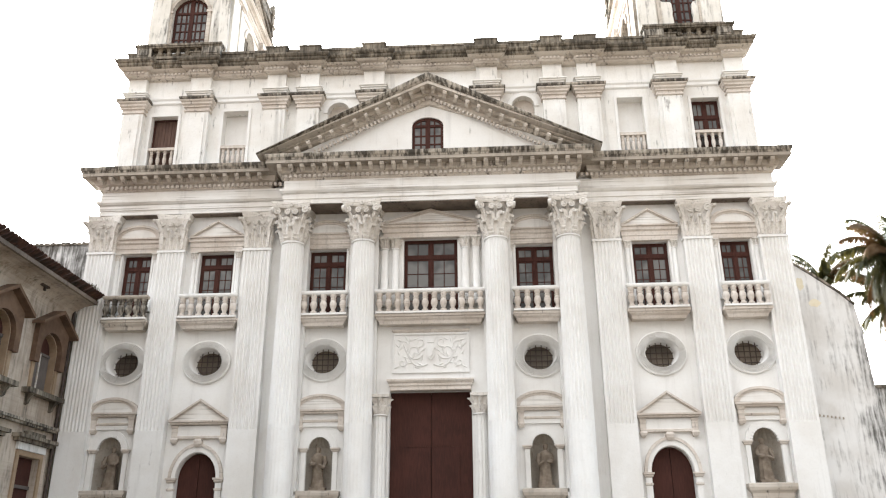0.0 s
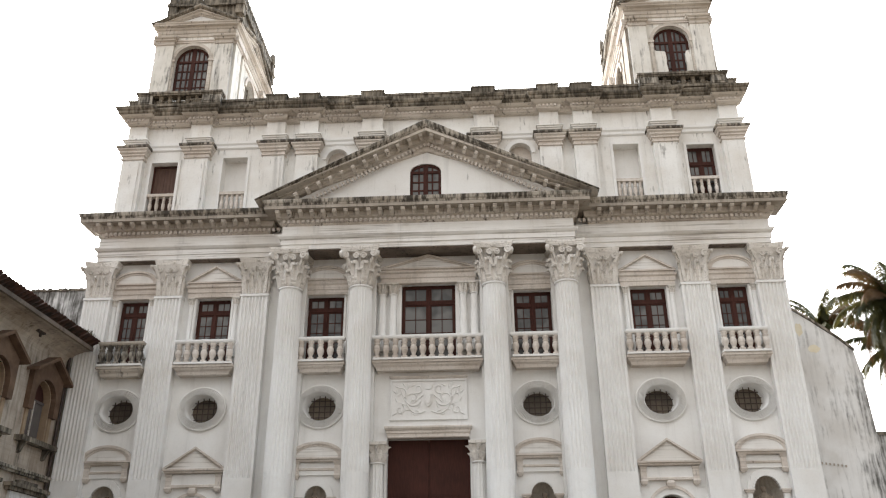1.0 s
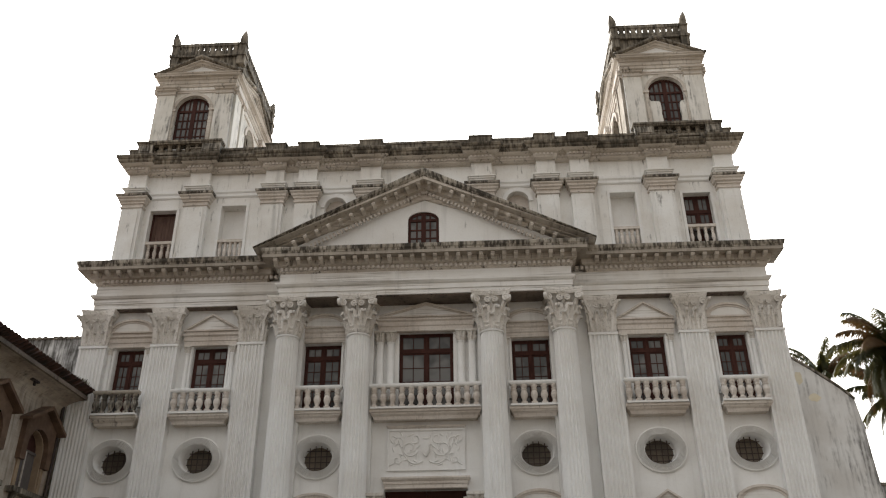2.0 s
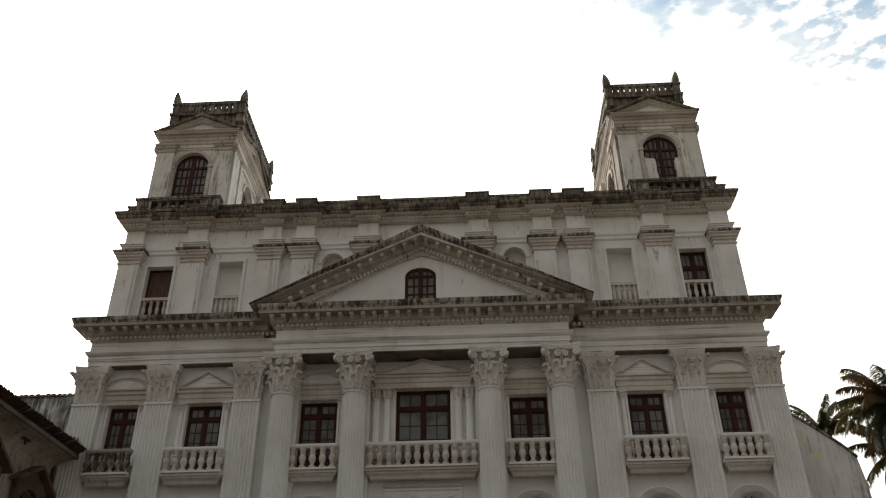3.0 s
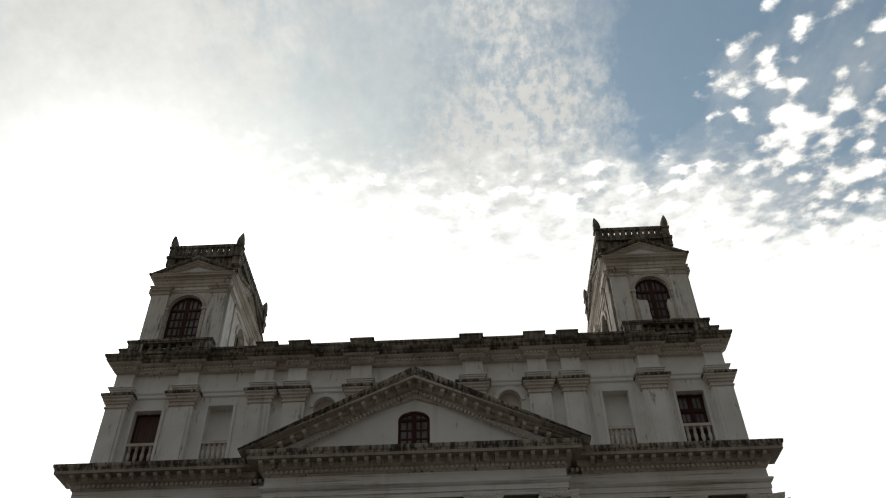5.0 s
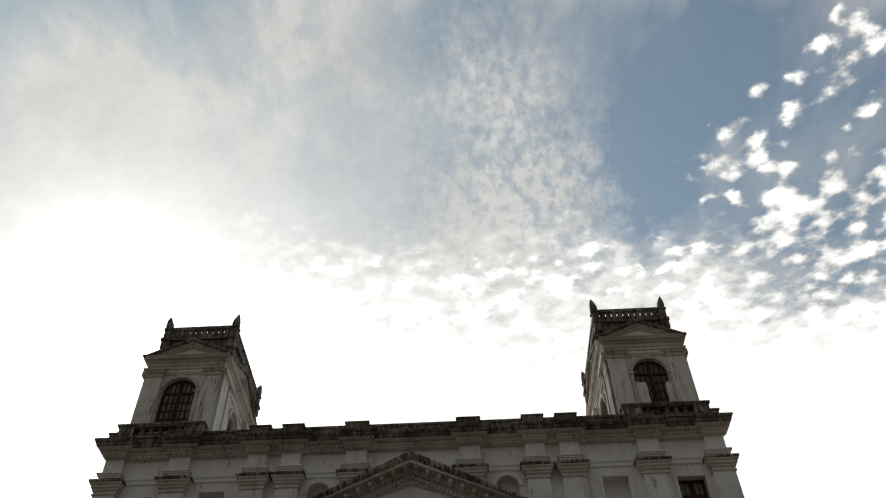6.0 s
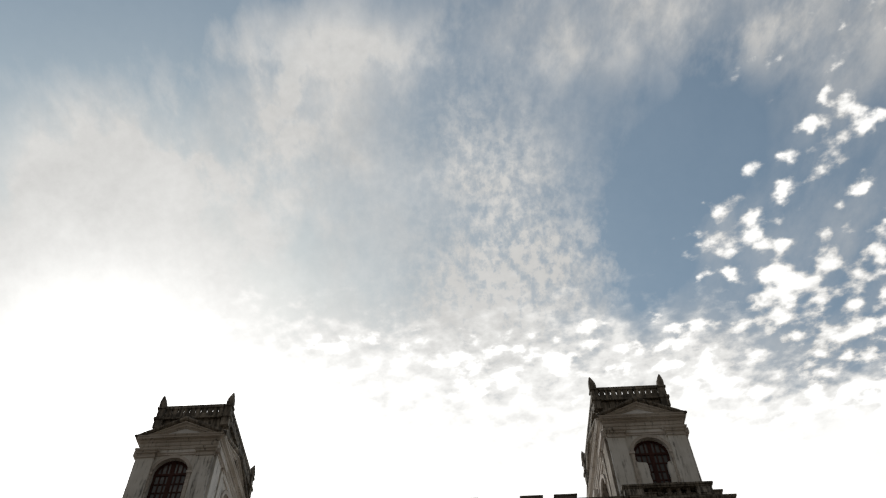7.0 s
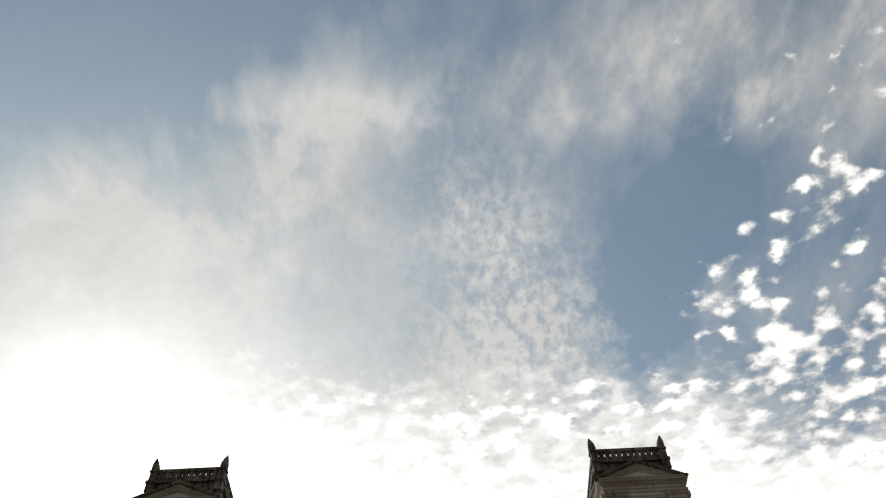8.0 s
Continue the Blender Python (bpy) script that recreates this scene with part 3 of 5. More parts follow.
def abacus_bm(round_one, top, ty, h):
    """The hollow-sided slab on top of a capital, from z = 0."""
    bm = bmesh.new()
    pts = []
    back = ty if round_one else 0.0
    sides = (((-top, -ty), (top, -ty)), ((top, -ty), (top, back)), ((top, back), (-top, back)), ((-top, back), (-top, -ty)))
    for k, (p, q) in enumerate(sides):
        for i in range(8):
            t = i / 8
            bow = 0.15 * math.sin(math.pi * t) if (k == 0 or round_one) else 0.0
            nx, ny = -(q[1] - p[1]), q[0] - p[0]
            ln = math.hypot(nx, ny) or 1.0
            pts.append((p[0] + (q[0] - p[0]) * t + nx / ln * bow, p[1] + (q[1] - p[1]) * t + ny / ln * bow))
    rows = [[bm.verts.new((x * k, y * k, z)) for x, y in pts] for k, z in ((0.93, 0.0), (0.98, h * 0.4), (0.97, h * 0.5), (1.0, h * 0.6), (1.0, h))]
    for a, b in zip(rows, rows[1:]):
        for i in range(len(pts)):
            j = (i + 1) % len(pts)
            bm.faces.new((a[i], a[j], b[j], b[i]))
    bm.faces.new(rows[0])
    bm.faces.new(rows[-1])
    return bm


def flower_bm():
    bm = bmesh.new()
    scroll(bm, (0, 0, 0), 0.085, (0, -1, 0), 0.12)
    return bm


CAP_PIECES = {}


def piece(name, key, make, parent, loc, rz=0.0, smooth=True):
    """A carved piece; alike pieces share one mesh."""
    if key not in CAP_PIECES:
        ob = part(name, make(), CARVED, parent, smooth=smooth)
        CAP_PIECES[key] = ob.data
    else:
        ob = new(name, CAP_PIECES[key])
        ob.parent = parent
    ob.location, ob.rotation_euler = loc, (0, 0, radians(rz))
    return ob


def capital(parent, round_one, half, depth, z, h, top):
    """A leafy capital: bell, two rows of leaves, corner and middle scrolls, hollow-sided slab with a flower."""
    ty = top if round_one else depth + (top - half)
    kind = "c" if round_one else "p"
    if round_one:
        bell = lambda: turned([(half, 0), (half * 0.98, h * 0.45), (half * 1.12, h * 0.7), (half * 1.45, h * 0.86)], 24)
        low = [(half * math.sin(radians(a)), -half * math.cos(radians(a)), a) for a in range(0, 360, 45)]
        high = [(half * math.sin(radians(a + 22.5)), -half * math.cos(radians(a + 22.5)), a + 22.5) for a in range(0, 360, 45)]
        corners = [(sx, sy) for sx in (-1, 1) for sy in (-1, 1)]
    else:
        bell = lambda: swept(-half + 0.03, half - 0.03, -depth + 0.03, 0.0, [(0, 0), (-0.03, h * 0.2), (-0.03, h * 0.5), (0.03, h * 0.7), (0.14, h * 0.86)])
        low = [(x, -depth + 0.02, 0) for x in (-half * 0.60, 0.0, half * 0.60)] + [(s * (half - 0.02), -depth * 0.5, s * 90) for s in (-1, 1)]
        high = [(x, -depth + 0.03, 0) for x in (-half * 0.32, half * 0.32)] + [(s * half * 0.9, -depth * 0.92, s * 45) for s in (-1, 1)]
        corners = [(-1, -1), (1, -1)]
    piece("bell", kind + "bell", bell, parent, (0, 0, z))
    for x, y, a in low:
        piece("acanthus_leaf", kind + "low", lambda: leaf_bm(0.46 if round_one else 0.30, h * 0.36, 0.03 if round_one else 0.0, 1.0 if round_one else 0.42), parent, (x, y, z + 0.02), a)
    for x, y, a in high:
        piece("acanthus_leaf", kind + "high", lambda: leaf_bm(0.50 if round_one else 0.28, h * 0.56, 0.06 if round_one else 0.02, 1.0 if round_one else 0.6), parent, (x, y, z + 0.04), a)
    for sx, sy in corners:
        a = math.degrees(math.atan2(sx, -sy))
        cy = sy * half * 0.75 if round_one else -depth * 0.9
        piece("corner_leaf", "corner", lambda: leaf_bm(0.24, h * 0.44, 0.27), parent, (sx * half * 0.78, cy, z + h * 0.36), a)
        if not round_one:
            for q in (-1, 1):
                piece("volute", "vol", lambda: scroll_bm(0.15, 0.13), parent, (sx * (top - 0.13 + 0.05 * (q * sx)), -(ty - 0.12) + 0.05 * q, z + h * 0.755), a + 62 * q)
            piece("corner_leaf", "stalk", lambda: leaf_bm(0.16, h * 0.42, 0.34), parent, (sx * half * 0.45, -depth + 0.02, z + h * 0.36), sx * 68)
            continue
        for q in (-1, 1):
            piece("volute", "vol", lambda: scroll_bm(0.15, 0.13), parent, (sx * (top - 0.15 + 0.05 * (q * sx)), sy * (ty - 0.13) + 0.05 * q, z + h * 0.765), a + 62 * q)
    for sy in ((-1, 1) if round_one else (-1,)):
        for sx in (-1, 1):
            piece("volute", "small", lambda: scroll_bm(0.125, 0.14), parent, (sx * 0.15, sy * (ty - 0.22), z + h * 0.74), 0 if sy < 0 else 180)
        piece("flower", "flower", flower_bm, parent, (0, sy * (ty - 0.13), z + h * 0.91), 0 if sy < 0 else 180)
        piece("middle_leaf", "mid", lambda: leaf_bm(0.16, h * 0.34, 0.10), parent, (0, sy * (ty - 0.38), z + h * 0.40), 0 if sy < 0 else 180)
    piece("abacus", kind + "slab", lambda: abacus_bm(round_one, top, ty, h * 0.15), parent, (0, 0, z + h * 0.85), smooth=False)


def small_capital(cx, y, z, r, h):
    """A little leafy capital in one turned piece, its leaves as folds that flare upward."""
    bm = bmesh.new()
    n = 32
    rows = []
    for k, rr, fold in ((0.0, 1.0, 0.0), (0.05, 1.12, 0.02), (0.3, 1.18, 0.12), (0.42, 1.36, 0.16), (0.46, 1.1, 0.05), (0.7, 1.3, 0.16), (0.8, 1.55, 0.2), (0.84, 1.3, 0.05)):
        rows.append([bm.verts.new((cx + r * rr * (1 + 1.7 * fold * math.cos(8 * 2 * math.pi * i / n)) * math.cos(2 * math.pi * i / n), y + r * rr * (1 + 1.7 * fold * math.cos(8 * 2 * math.pi * i / n)) * math.sin(2 * math.pi * i / n), z + h * k)) for i in range(n)])
    sq = []
    for zz, m in ((0.85, 1.45), (0.9, 1.5), (1.0, 1.5)):
        sq.append([bm.verts.new((cx + r * m * max(-1, min(1, 1.4 * math.cos(2 * math.pi * i / n))), y + r * m * max(-1, min(1, 1.4 * math.sin(2 * math.pi * i / n))), z + h * zz)) for i in range(n)])
    rows += sq
    for a, b in zip(rows, rows[1:]):
        for i in range(n):
            j = (i + 1) % n
            bm.faces.new((a[i], a[j], b[j], b[i]))
    bm.faces.new(rows[0])
    bm.faces.new(rows[-1])
    return bm


def base_prof(h=0.5):
    return [(0.12, 0.02), (0.12, h * 0.4), (0.09, h * 0.45), (0.11, h * 0.55), (0.06, h * 0.7), (0.08, h * 0.85), (0.0, h)]


COL_Y = -0.62
tpl = None
for x in (-5.56, -2.68, 2.68, 5.56):
    col = group("column", church, (x, COL_Y, 0))
    if tpl is None:
        tpl = (part("shaft", column_shaft(), WHITE, col, smooth=True), part("base", turned([(0.7, 0.02), (0.7, 0.25), (0.6, 0.3), (0.65, 0.4), (0.54, 0.5)], 32), TRIM, col, smooth=True))
    else:
        again(tpl[0], col, (0, 0, 0)), again(tpl[1], col, (0, 0, 0))
    capital(col, True, 0.44, 0.0, NECK_Z, CAP_Z - NECK_Z, 0.80)
    # the flat pier on the wall behind each column
    part("back_pier", boxes((-0.58, 0.58, 0.3, 0.63, 0.02, CAP_Z)), WHITE, col)
tpl = None
for x in (-13.70, -10.72, -7.12, 7.12, 10.72, 13.70):
    pil = group("pilaster", church, (x, 0, 0))
    if tpl is None:
        tpl = (part("shaft", pilaster_shaft(1.12, 0.35, 0.5, FLUTE_Z, NECK_Z), WHITE, pil), part("base", swept(-0.56, 0.56, -0.35, -0.001, base_prof()), TRIM, pil))
    else:
        again(tpl[0], pil, (0, 0, 0)), again(tpl[1], pil, (0, 0, 0))
    capital(pil, False, 0.53, 0.33, NECK_Z, CAP_Z - NECK_Z, 0.71)

# ---- the attic storey ----
ACAP = [(0.0, 20.05), (0.06, 20.07), (0.06, 20.13), (0.02, 20.15), (0.02, 20.26), (0.08, 20.27), (0.08, 20.34), (0.15, 20.40), (0.15, 20.48), (0.22, 20.54), (0.22, 20.60), (0.0, 20.61)]
ASLAB = [(0.1, 20.605), (0.25, 20.605), (0.27, 20.64), (0.27, 20.72), (0.0, 20.735)]
ABAND = [(0.0, 20.74), (0.0, 20.88), (0.07, 20.9), (0.07, 20.96), (0.12, 20.98), (0.12, 21.04), (0.17, 21.06), (0.17, 21.12), (0.0, 21.14), (0.0, 21.85)]
ABED = [(0.02, 21.84), (0.10, 21.9), (0.12, 21.98), (0.12, 22.08), (0.26, 22.14), (0.36, 22.22), (0.3, 22.23)]
ACORN = [(0.2, 22.225), (0.37, 22.225), (0.42, 22.30), (0.42, 22.38), (0.47, 22.42), (0.51, 22.50), (0.51, 22.57), (0.1, 22.7)]
part("attic_band", swept(-13.3, 13.3, -0.02, 0.3, [(0.0, 20.6), (0.05, 20.66), (0.05, 20.78), (0.1, 20.86), (0.1, 20.98), (0.0, 21.02)]), WHITE, church)
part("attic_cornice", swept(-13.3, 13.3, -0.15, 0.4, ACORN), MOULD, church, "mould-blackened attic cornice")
part("attic_bed_moulding", swept(-13.3, 13.3, -0.15, 0.4, ABED), CORNICE, church)
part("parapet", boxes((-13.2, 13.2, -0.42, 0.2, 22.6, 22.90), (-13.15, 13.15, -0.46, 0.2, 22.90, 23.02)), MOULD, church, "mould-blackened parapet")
tagged(part("dentil_course", dentils(-0.27, 21.98, 22.08, [(-13.3, 13.3)], 0.17, 0.09, 0.07), TRIM, church), kind="stuff")
for s in (-1, 1):
    for x0, x1 in ((12.78, 13.72), (9.82, 10.86), (6.4, 7.36), (4.9, 5.86), (1.98, 3.02)):
        pil = group("attic_pilaster", church)
        lift = 0.012 if x0 in (4.9, 9.82) else 0.02
        a, b = s * x0, s * x1
        part("shaft", boxes((a, b, -0.28, -0.001, 17.02, 20.05)), ATTIC, pil)
        part("panel", boxes((a + s * 0.14, b - s * 0.14, -0.33, -0.279, 17.02, 19.95)), ATTIC, pil)
        part("cap", swept(a, b, -0.28, -0.001, ACAP), TRIM, pil)
        part("cap_slab", swept(a, b, -0.28, -0.001, ASLAB), BROWN, pil, "cap slab edged with black mould")
        part("block", swept(a + s * 0.06, b - s * 0.06, -0.24, -0.001, ABAND), ATTIC, pil)
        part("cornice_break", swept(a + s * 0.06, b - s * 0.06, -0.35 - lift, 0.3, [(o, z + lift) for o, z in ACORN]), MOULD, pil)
        part("bed_break", swept(a + s * 0.06, b - s * 0.06, -0.35 - lift, 0.3, [(o, z + lift - 0.004) for o, z in ABED]), CORNICE, pil)
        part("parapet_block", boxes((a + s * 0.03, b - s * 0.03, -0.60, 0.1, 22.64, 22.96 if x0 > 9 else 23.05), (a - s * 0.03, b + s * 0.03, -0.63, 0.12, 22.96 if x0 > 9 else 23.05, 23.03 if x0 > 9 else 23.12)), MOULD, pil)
        tagged(part("dentil_course", dentils(-0.48, 21.99, 22.09, [(a, b)], 0.17, 0.09, 0.07), TRIM, pil), kind="stuff")

# ---- the two towers ----


def raked(bm, c, w, z, rise, y, prof, back):
    """A sloping moulding over a gable: rows of (out, drop below the upper edge), both slopes in one piece."""
    cols = []
    for x in (-w, 0.0, w):
        top = z + rise * (1 - abs(x) / w)
        cols.append([bm.verts.new((c + x + (o * 0.5 if x > 0 else -o * 0.5 if x < 0 else 0), y - o, max(z - 0.10, top - d))) for o, d in prof + [(-back, prof[-1][1]), (-back, prof[0][1])]])
    k = len(cols[0])
    for p, q in zip(cols, cols[1:]):
        for i in range(k):
            bm.faces.new((p[i], p[(i + 1) % k], q[(i + 1) % k], q[i]))
    bm.faces.new(cols[0]), bm.faces.new(cols[-1])


RIM = [(0.30, -0.08), (0.36, -0.02), (0.36, 0.08), (0.32, 0.13), (0.24, 0.17)]
RAKED = [(0.25, 0.165), (0.25, 0.23), (0.16, 0.27), (0.14, 0.36), (0.07, 0.40), (0.05, 0.46)]


def tower(s):
    t = group("tower", church)
    lo, hi, yf, yb = 9.36, 13.04, -0.1, 5.9
    X = lambda u: s * u
    c = 11.13
    front = slab(rect(X(lo), X(hi), 22.7, 27.1), [arched(X(11.28), 0.82, 23.6, 25.62, 0.80)], yf, yf + 0.4)
    part("tower_wall", front, TOWER, t, "white tower wall streaked with mould")
    # inner and outer side walls, each with an arched opening
    for u0, u1 in ((lo, lo + 0.4), (hi - 0.4, hi)):
        bm = slab(rect(yf + 0.41, yb - 0.41, 22.7, 27.1), [arched((yf + yb) / 2, 0.72, 23.6, 25.6, 0.72)], 0.0, 0.4)
        for v in bm.verts:
            v.co = Vector((X(u0) + s * v.co.y, v.co.x, v.co.z))
        # only the right tower's inner wall is stained and also painted as shaded
        part("tower_wall", bm, WEEPING_SHADED if s > 0 and u0 == lo else TOWER, t, "white tower wall streaked with mould")
    part("tower_wall", boxes((X(lo), X(hi), yb - 0.4, yb, 22.7, 27.1)), TOWER, t)
    # floor in the near-black colour, so the belfry reads as unlit
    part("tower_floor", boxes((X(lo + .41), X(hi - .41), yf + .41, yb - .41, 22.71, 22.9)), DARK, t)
    CAPITAL = [(0.0, 26.40), (0.04, 26.44), (0.04, 26.50), (0.01, 26.52), (0.01, 26.64), (0.08, 26.68), (0.08, 26.74), (0.15, 26.80), (0.17, 26.90), (0.0, 26.94)]
    for a, b in ((lo, lo + 0.82), (hi - 0.82, hi)):
        part("tower_pilaster", boxes((X(a), X(b), yf - 0.14, yf - 0.001, 22.72, 26.45)), TOWER, t)
        part("tower_capital", swept(X(a), X(b), yf - 0.14, yf + 0.2, CAPITAL), CORNICE, t, "stained pilaster capital")
    part("tower_band", swept(X(lo + 0.85), X(hi - 0.85), yf, yf + 0.1, [(0.0, 26.58), (0.05, 26.6), (0.05, 26.68), (0.08, 26.7), (0.08, 26.76), (0.0, 26.77)]), TRIM, t)
    for out, side in ((-1, lo), (1, hi)):
        for y0, y1 in ((yf + 0.02, yf + 0.9), (yf + 1.15, yf + 1.45), (yb - 1.45, yb - 1.15), (yb - 0.9, yb - 0.02)):
            part("tower_pilaster", boxes((X(side), X(side + out * 0.13), y0, y1, 22.72, 26.5)), WEEPING_SHADED if s > 0 and side == lo else TOWER, t)
            part("tower_capital", boxes((X(side), X(side + out * 0.17), y0 - 0.03, y1 + 0.03, 26.5, 26.62), (X(side), X(side + out * 0.26), y0 - 0.1, y1 + 0.1, 26.62, 26.9)), TRIM, t)
        part("tower_string", boxes((X(side), X(side + out * 0.06), yf + 1.5, yb - 1.5, 26.55, 26.68)), TRIM, t)
        bm = bmesh.new()
        cy, n = (yb + yf) / 2, 14
        prism(bm, arc_pts(cy, 0.9, 25.6, 0.9, n) + arc_pts(cy, 0.72, 25.6, 0.72, n)[::-1], 0.0, 0.09)
        for v in bm.verts:
            v.co = Vector((X(side + out * (0.08 - v.co.y)), v.co.x, v.co.z))
        part("side_archivolt", bm, TRIM, t)
    # entablature round all four sides: plain frieze, mouldings, thin projecting slab
    P = [(0.02, 26.95), (0.05, 26.97), (0.05, 27.12), (0.09, 27.15), (0.09, 27.32), (0.14, 27.36), (0.16, 27.44), (0.30, 27.48), (0.31, 27.56), (0.34, 27.58), (0.36, 27.64), (0.1, 27.70)]
    bm = bmesh.new()
    a, b = min(X(lo), X(hi)), max(X(lo), X(hi))
    rows = [[bm.verts.new(q) for q in ((a - o, yb + o, z), (a - o, yf - o, z), (b + o, yf - o, z), (b + o, yb + o, z))] for o, z in P]
    for p, q in zip(rows, rows[1:]):
        for i in range(4):
            j = (i + 1) % 4
            bm.faces.new((p[i], p[j], q[j], q[i]))
    bm.faces.new(rows[0]), bm.faces.new(rows[-1])
    part("tower_cornice", bm, CORNICE, t, "mould-stained tower cornice")
    # low gables on all sides: white field, stepped sloping mouldings, blackened rim
    w = (hi - lo) / 2 + 0.16
    bm = bmesh.new()
    prism(bm, [(X(c) - w, 27.66), (X(c) + w, 27.66), (X(c), 28.62)], yf - 0.02, yf + 0.8)
    part("tower_gable", bm, WHITE, t, "small white gable field")
    bm = bmesh.new()
    raked(bm, X(c), w + 0.04, 27.62, 1.06, yf, RAKED, 0.3)
    part("gable_moulding", bm, CORNICE, t, "stepped sloping moulding")
    bm = bmesh.new()
    raked(bm, X(c), w + 0.04, 27.64, 1.06, yf, RIM, 0.8)
    part("tower_gable_rim", bm, MOULD, t, "mould-blackened gable edge")
    wy, cy = (yb - yf) / 2 + 0.16, (yb + yf) / 2
    for side in (lo, hi):
        out = -1 if side == lo else 1

        def stand(bm):
            for v in bm.verts:
                v.co = Vector((X(side - out * v.co.y), v.co.x, v.co.z))
            return bm

        bm = bmesh.new()
        prism(bm, [(cy - wy, 27.66), (cy + wy, 27.66), (cy, 28.82)], -0.02, 0.9)
        # same shade-in-colour copy on the right tower's inner gable field
        part("tower_gable", stand(bm), WEEPING_SHADED if s > 0 and side == lo else TRIM, t)
        bm = bmesh.new()
        raked(bm, cy, wy + 0.04, 27.62, 1.26, 0.0, RAKED, 0.3)
        # the right tower's inner moulding takes the darker copy, its shade held in the colour
        part("gable_moulding", stand(bm), SHADED_STAIN if s > 0 and side == lo else CORNICE, t)
        bm = bmesh.new()
        raked(bm, cy, wy + 0.04, 27.64, 1.26, 0.0, RIM, 0.8)
        part("tower_gable_rim", stand(bm), MOULD, t, "mould-blackened gable edge")
    # crowning parapet: plain drum, ledge, pierced rail, corner piers with pointed horns
    plo, phi, py0, py1 = 9.08, 12.86, -0.12, 6.0
    part("tower_drum", boxes((X(plo + .2), X(phi - .2), py0 + .2, py1 - .2, 27.68, 28.95)), MOULD, t)
    part("crown_ledge", boxes((X(plo + .06), X(phi - .06), py0 + .06, py1 - .06, 28.96, 29.06), (X(plo + .1), X(phi - .1), py0 + .1, py1 - .1, 29.06, 29.16)), MOULD, t, "mould-blackened ledge")
    rails = [(X(plo + .3), X(phi - .3), py0 + .1, py0 + .3), (X(plo + .3), X(phi - .3), py1 - .3, py1 - .1), (X(plo + .1), X(plo + .3), py0 + .3, py1 - .3), (X(phi - .3), X(phi - .1), py0 + .3, py1 - .3)]
    for k, r in enumerate(rails):
        part("crown_rail", boxes((*r, 29.17, 29.32), (*r, 29.64, 29.84)), MOULD, t, "mould-blackened crowning rail")
        along_x = k < 2
        m = 9 if along_x else 14
        for i in range(m + 1):
            q = (i + 0.5) / (m + 1)
            if along_x:
                u, y = plo + .42 + (phi - plo - .84) * q, (r[2] + r[3]) / 2
                part("crown_bar", boxes((X(u - 0.115), X(u + 0.115), y - 0.07, y + 0.07, 29.32, 29.64)), MOULD, t)
            else:
                y = py0 + .42 + (py1 - py0 - .84) * q
                part("crown_bar", boxes((r[0] + s * 0.03, r[1] - s * 0.03, y - 0.13, y + 0.13, 29.32, 29.64)), MOULD, t)
    for u, ud in ((plo, 1), (phi, -1)):
        for y, yd in ((py0, 1), (py1, -1)):
            a, b = sorted((X(u), X(u + ud * 0.40)))
            c0, c1 = sorted((y, y + yd * 0.40))
            bm = bmesh.new()
            for g, z0, z1 in ((0.0, 28.4, 28.9), (0.05, 28.9, 29.05), (-0.02, 29.05, 29.62), (0.03, 29.62, 29.72)):
                box(bm, a - g, b + g, c0 - g, c1 + g, z0, z1)
            part("corner_pier", bm, MOULD, t)
            # the horn: a curved point that leans towards the outer corner
            bm = bmesh.new()
            ox, oy = X(u + ud * 0.10), y + yd * 0.10
            mx, my = (a + b) / 2, (c0 + c1) / 2
            rows = []
            for z, r, f in ((29.721, 0.15, 0.25), (29.9, 0.165, 0.35), (30.1, 0.145, 0.5), (30.3, 0.10, 0.75), (30.45, 0.055, 0.95), (30.57, 0.012, 1.05)):
                px, py = mx + (ox - mx) * f, my + (oy - my) * f
                rows.append([bm.verts.new((px + r * dx, py + r * dy, z)) for dx, dy in ((-1, -1), (0, -1.2), (1, -1), (1.2, 0), (1, 1), (0, 1.2), (-1, 1), (-1.2, 0))])
            for p, q in zip(rows, rows[1:]):
                for i in range(8):
                    bm.faces.new((p[i], p[(i + 1) % 8], q[(i + 1) % 8], q[i]))
            bm.faces.new(rows[0]), bm.faces.new(rows[-1])
            part("horn", bm, MOULD, t, smooth=True)
    # balustrade at the tower's foot
    part("foot_plinth", boxes((X(9.5), X(13.3), -0.68, -0.3, 22.64, 22.76)), MOULD, t, "mould-blackened balustrade foot")
    part("foot_rail", boxes((X(9.42), X(13.34), -0.72, -0.28, 23.2, 23.28), (X(9.38), X(13.38), -0.76, -0.24, 23.28, 23.38)), MOULD, t, "mould-blackened balustrade rail")
    for u0, u1 in ((9.45, 10.3), (12.62, 13.3)):
        part("foot_pier", boxes((X(u0), X(u1), -0.7, -0.28, 22.76, 23.2), (X(u0 + 0.1), X(u1 - 0.1), -0.73, -0.7, 22.84, 23.12)), BROWN, t, "balustrade pier streaked with mould")
    return t


towers = [tower(-1), tower(1)]
# ---- windows, balconies, niches and doors of the front ----


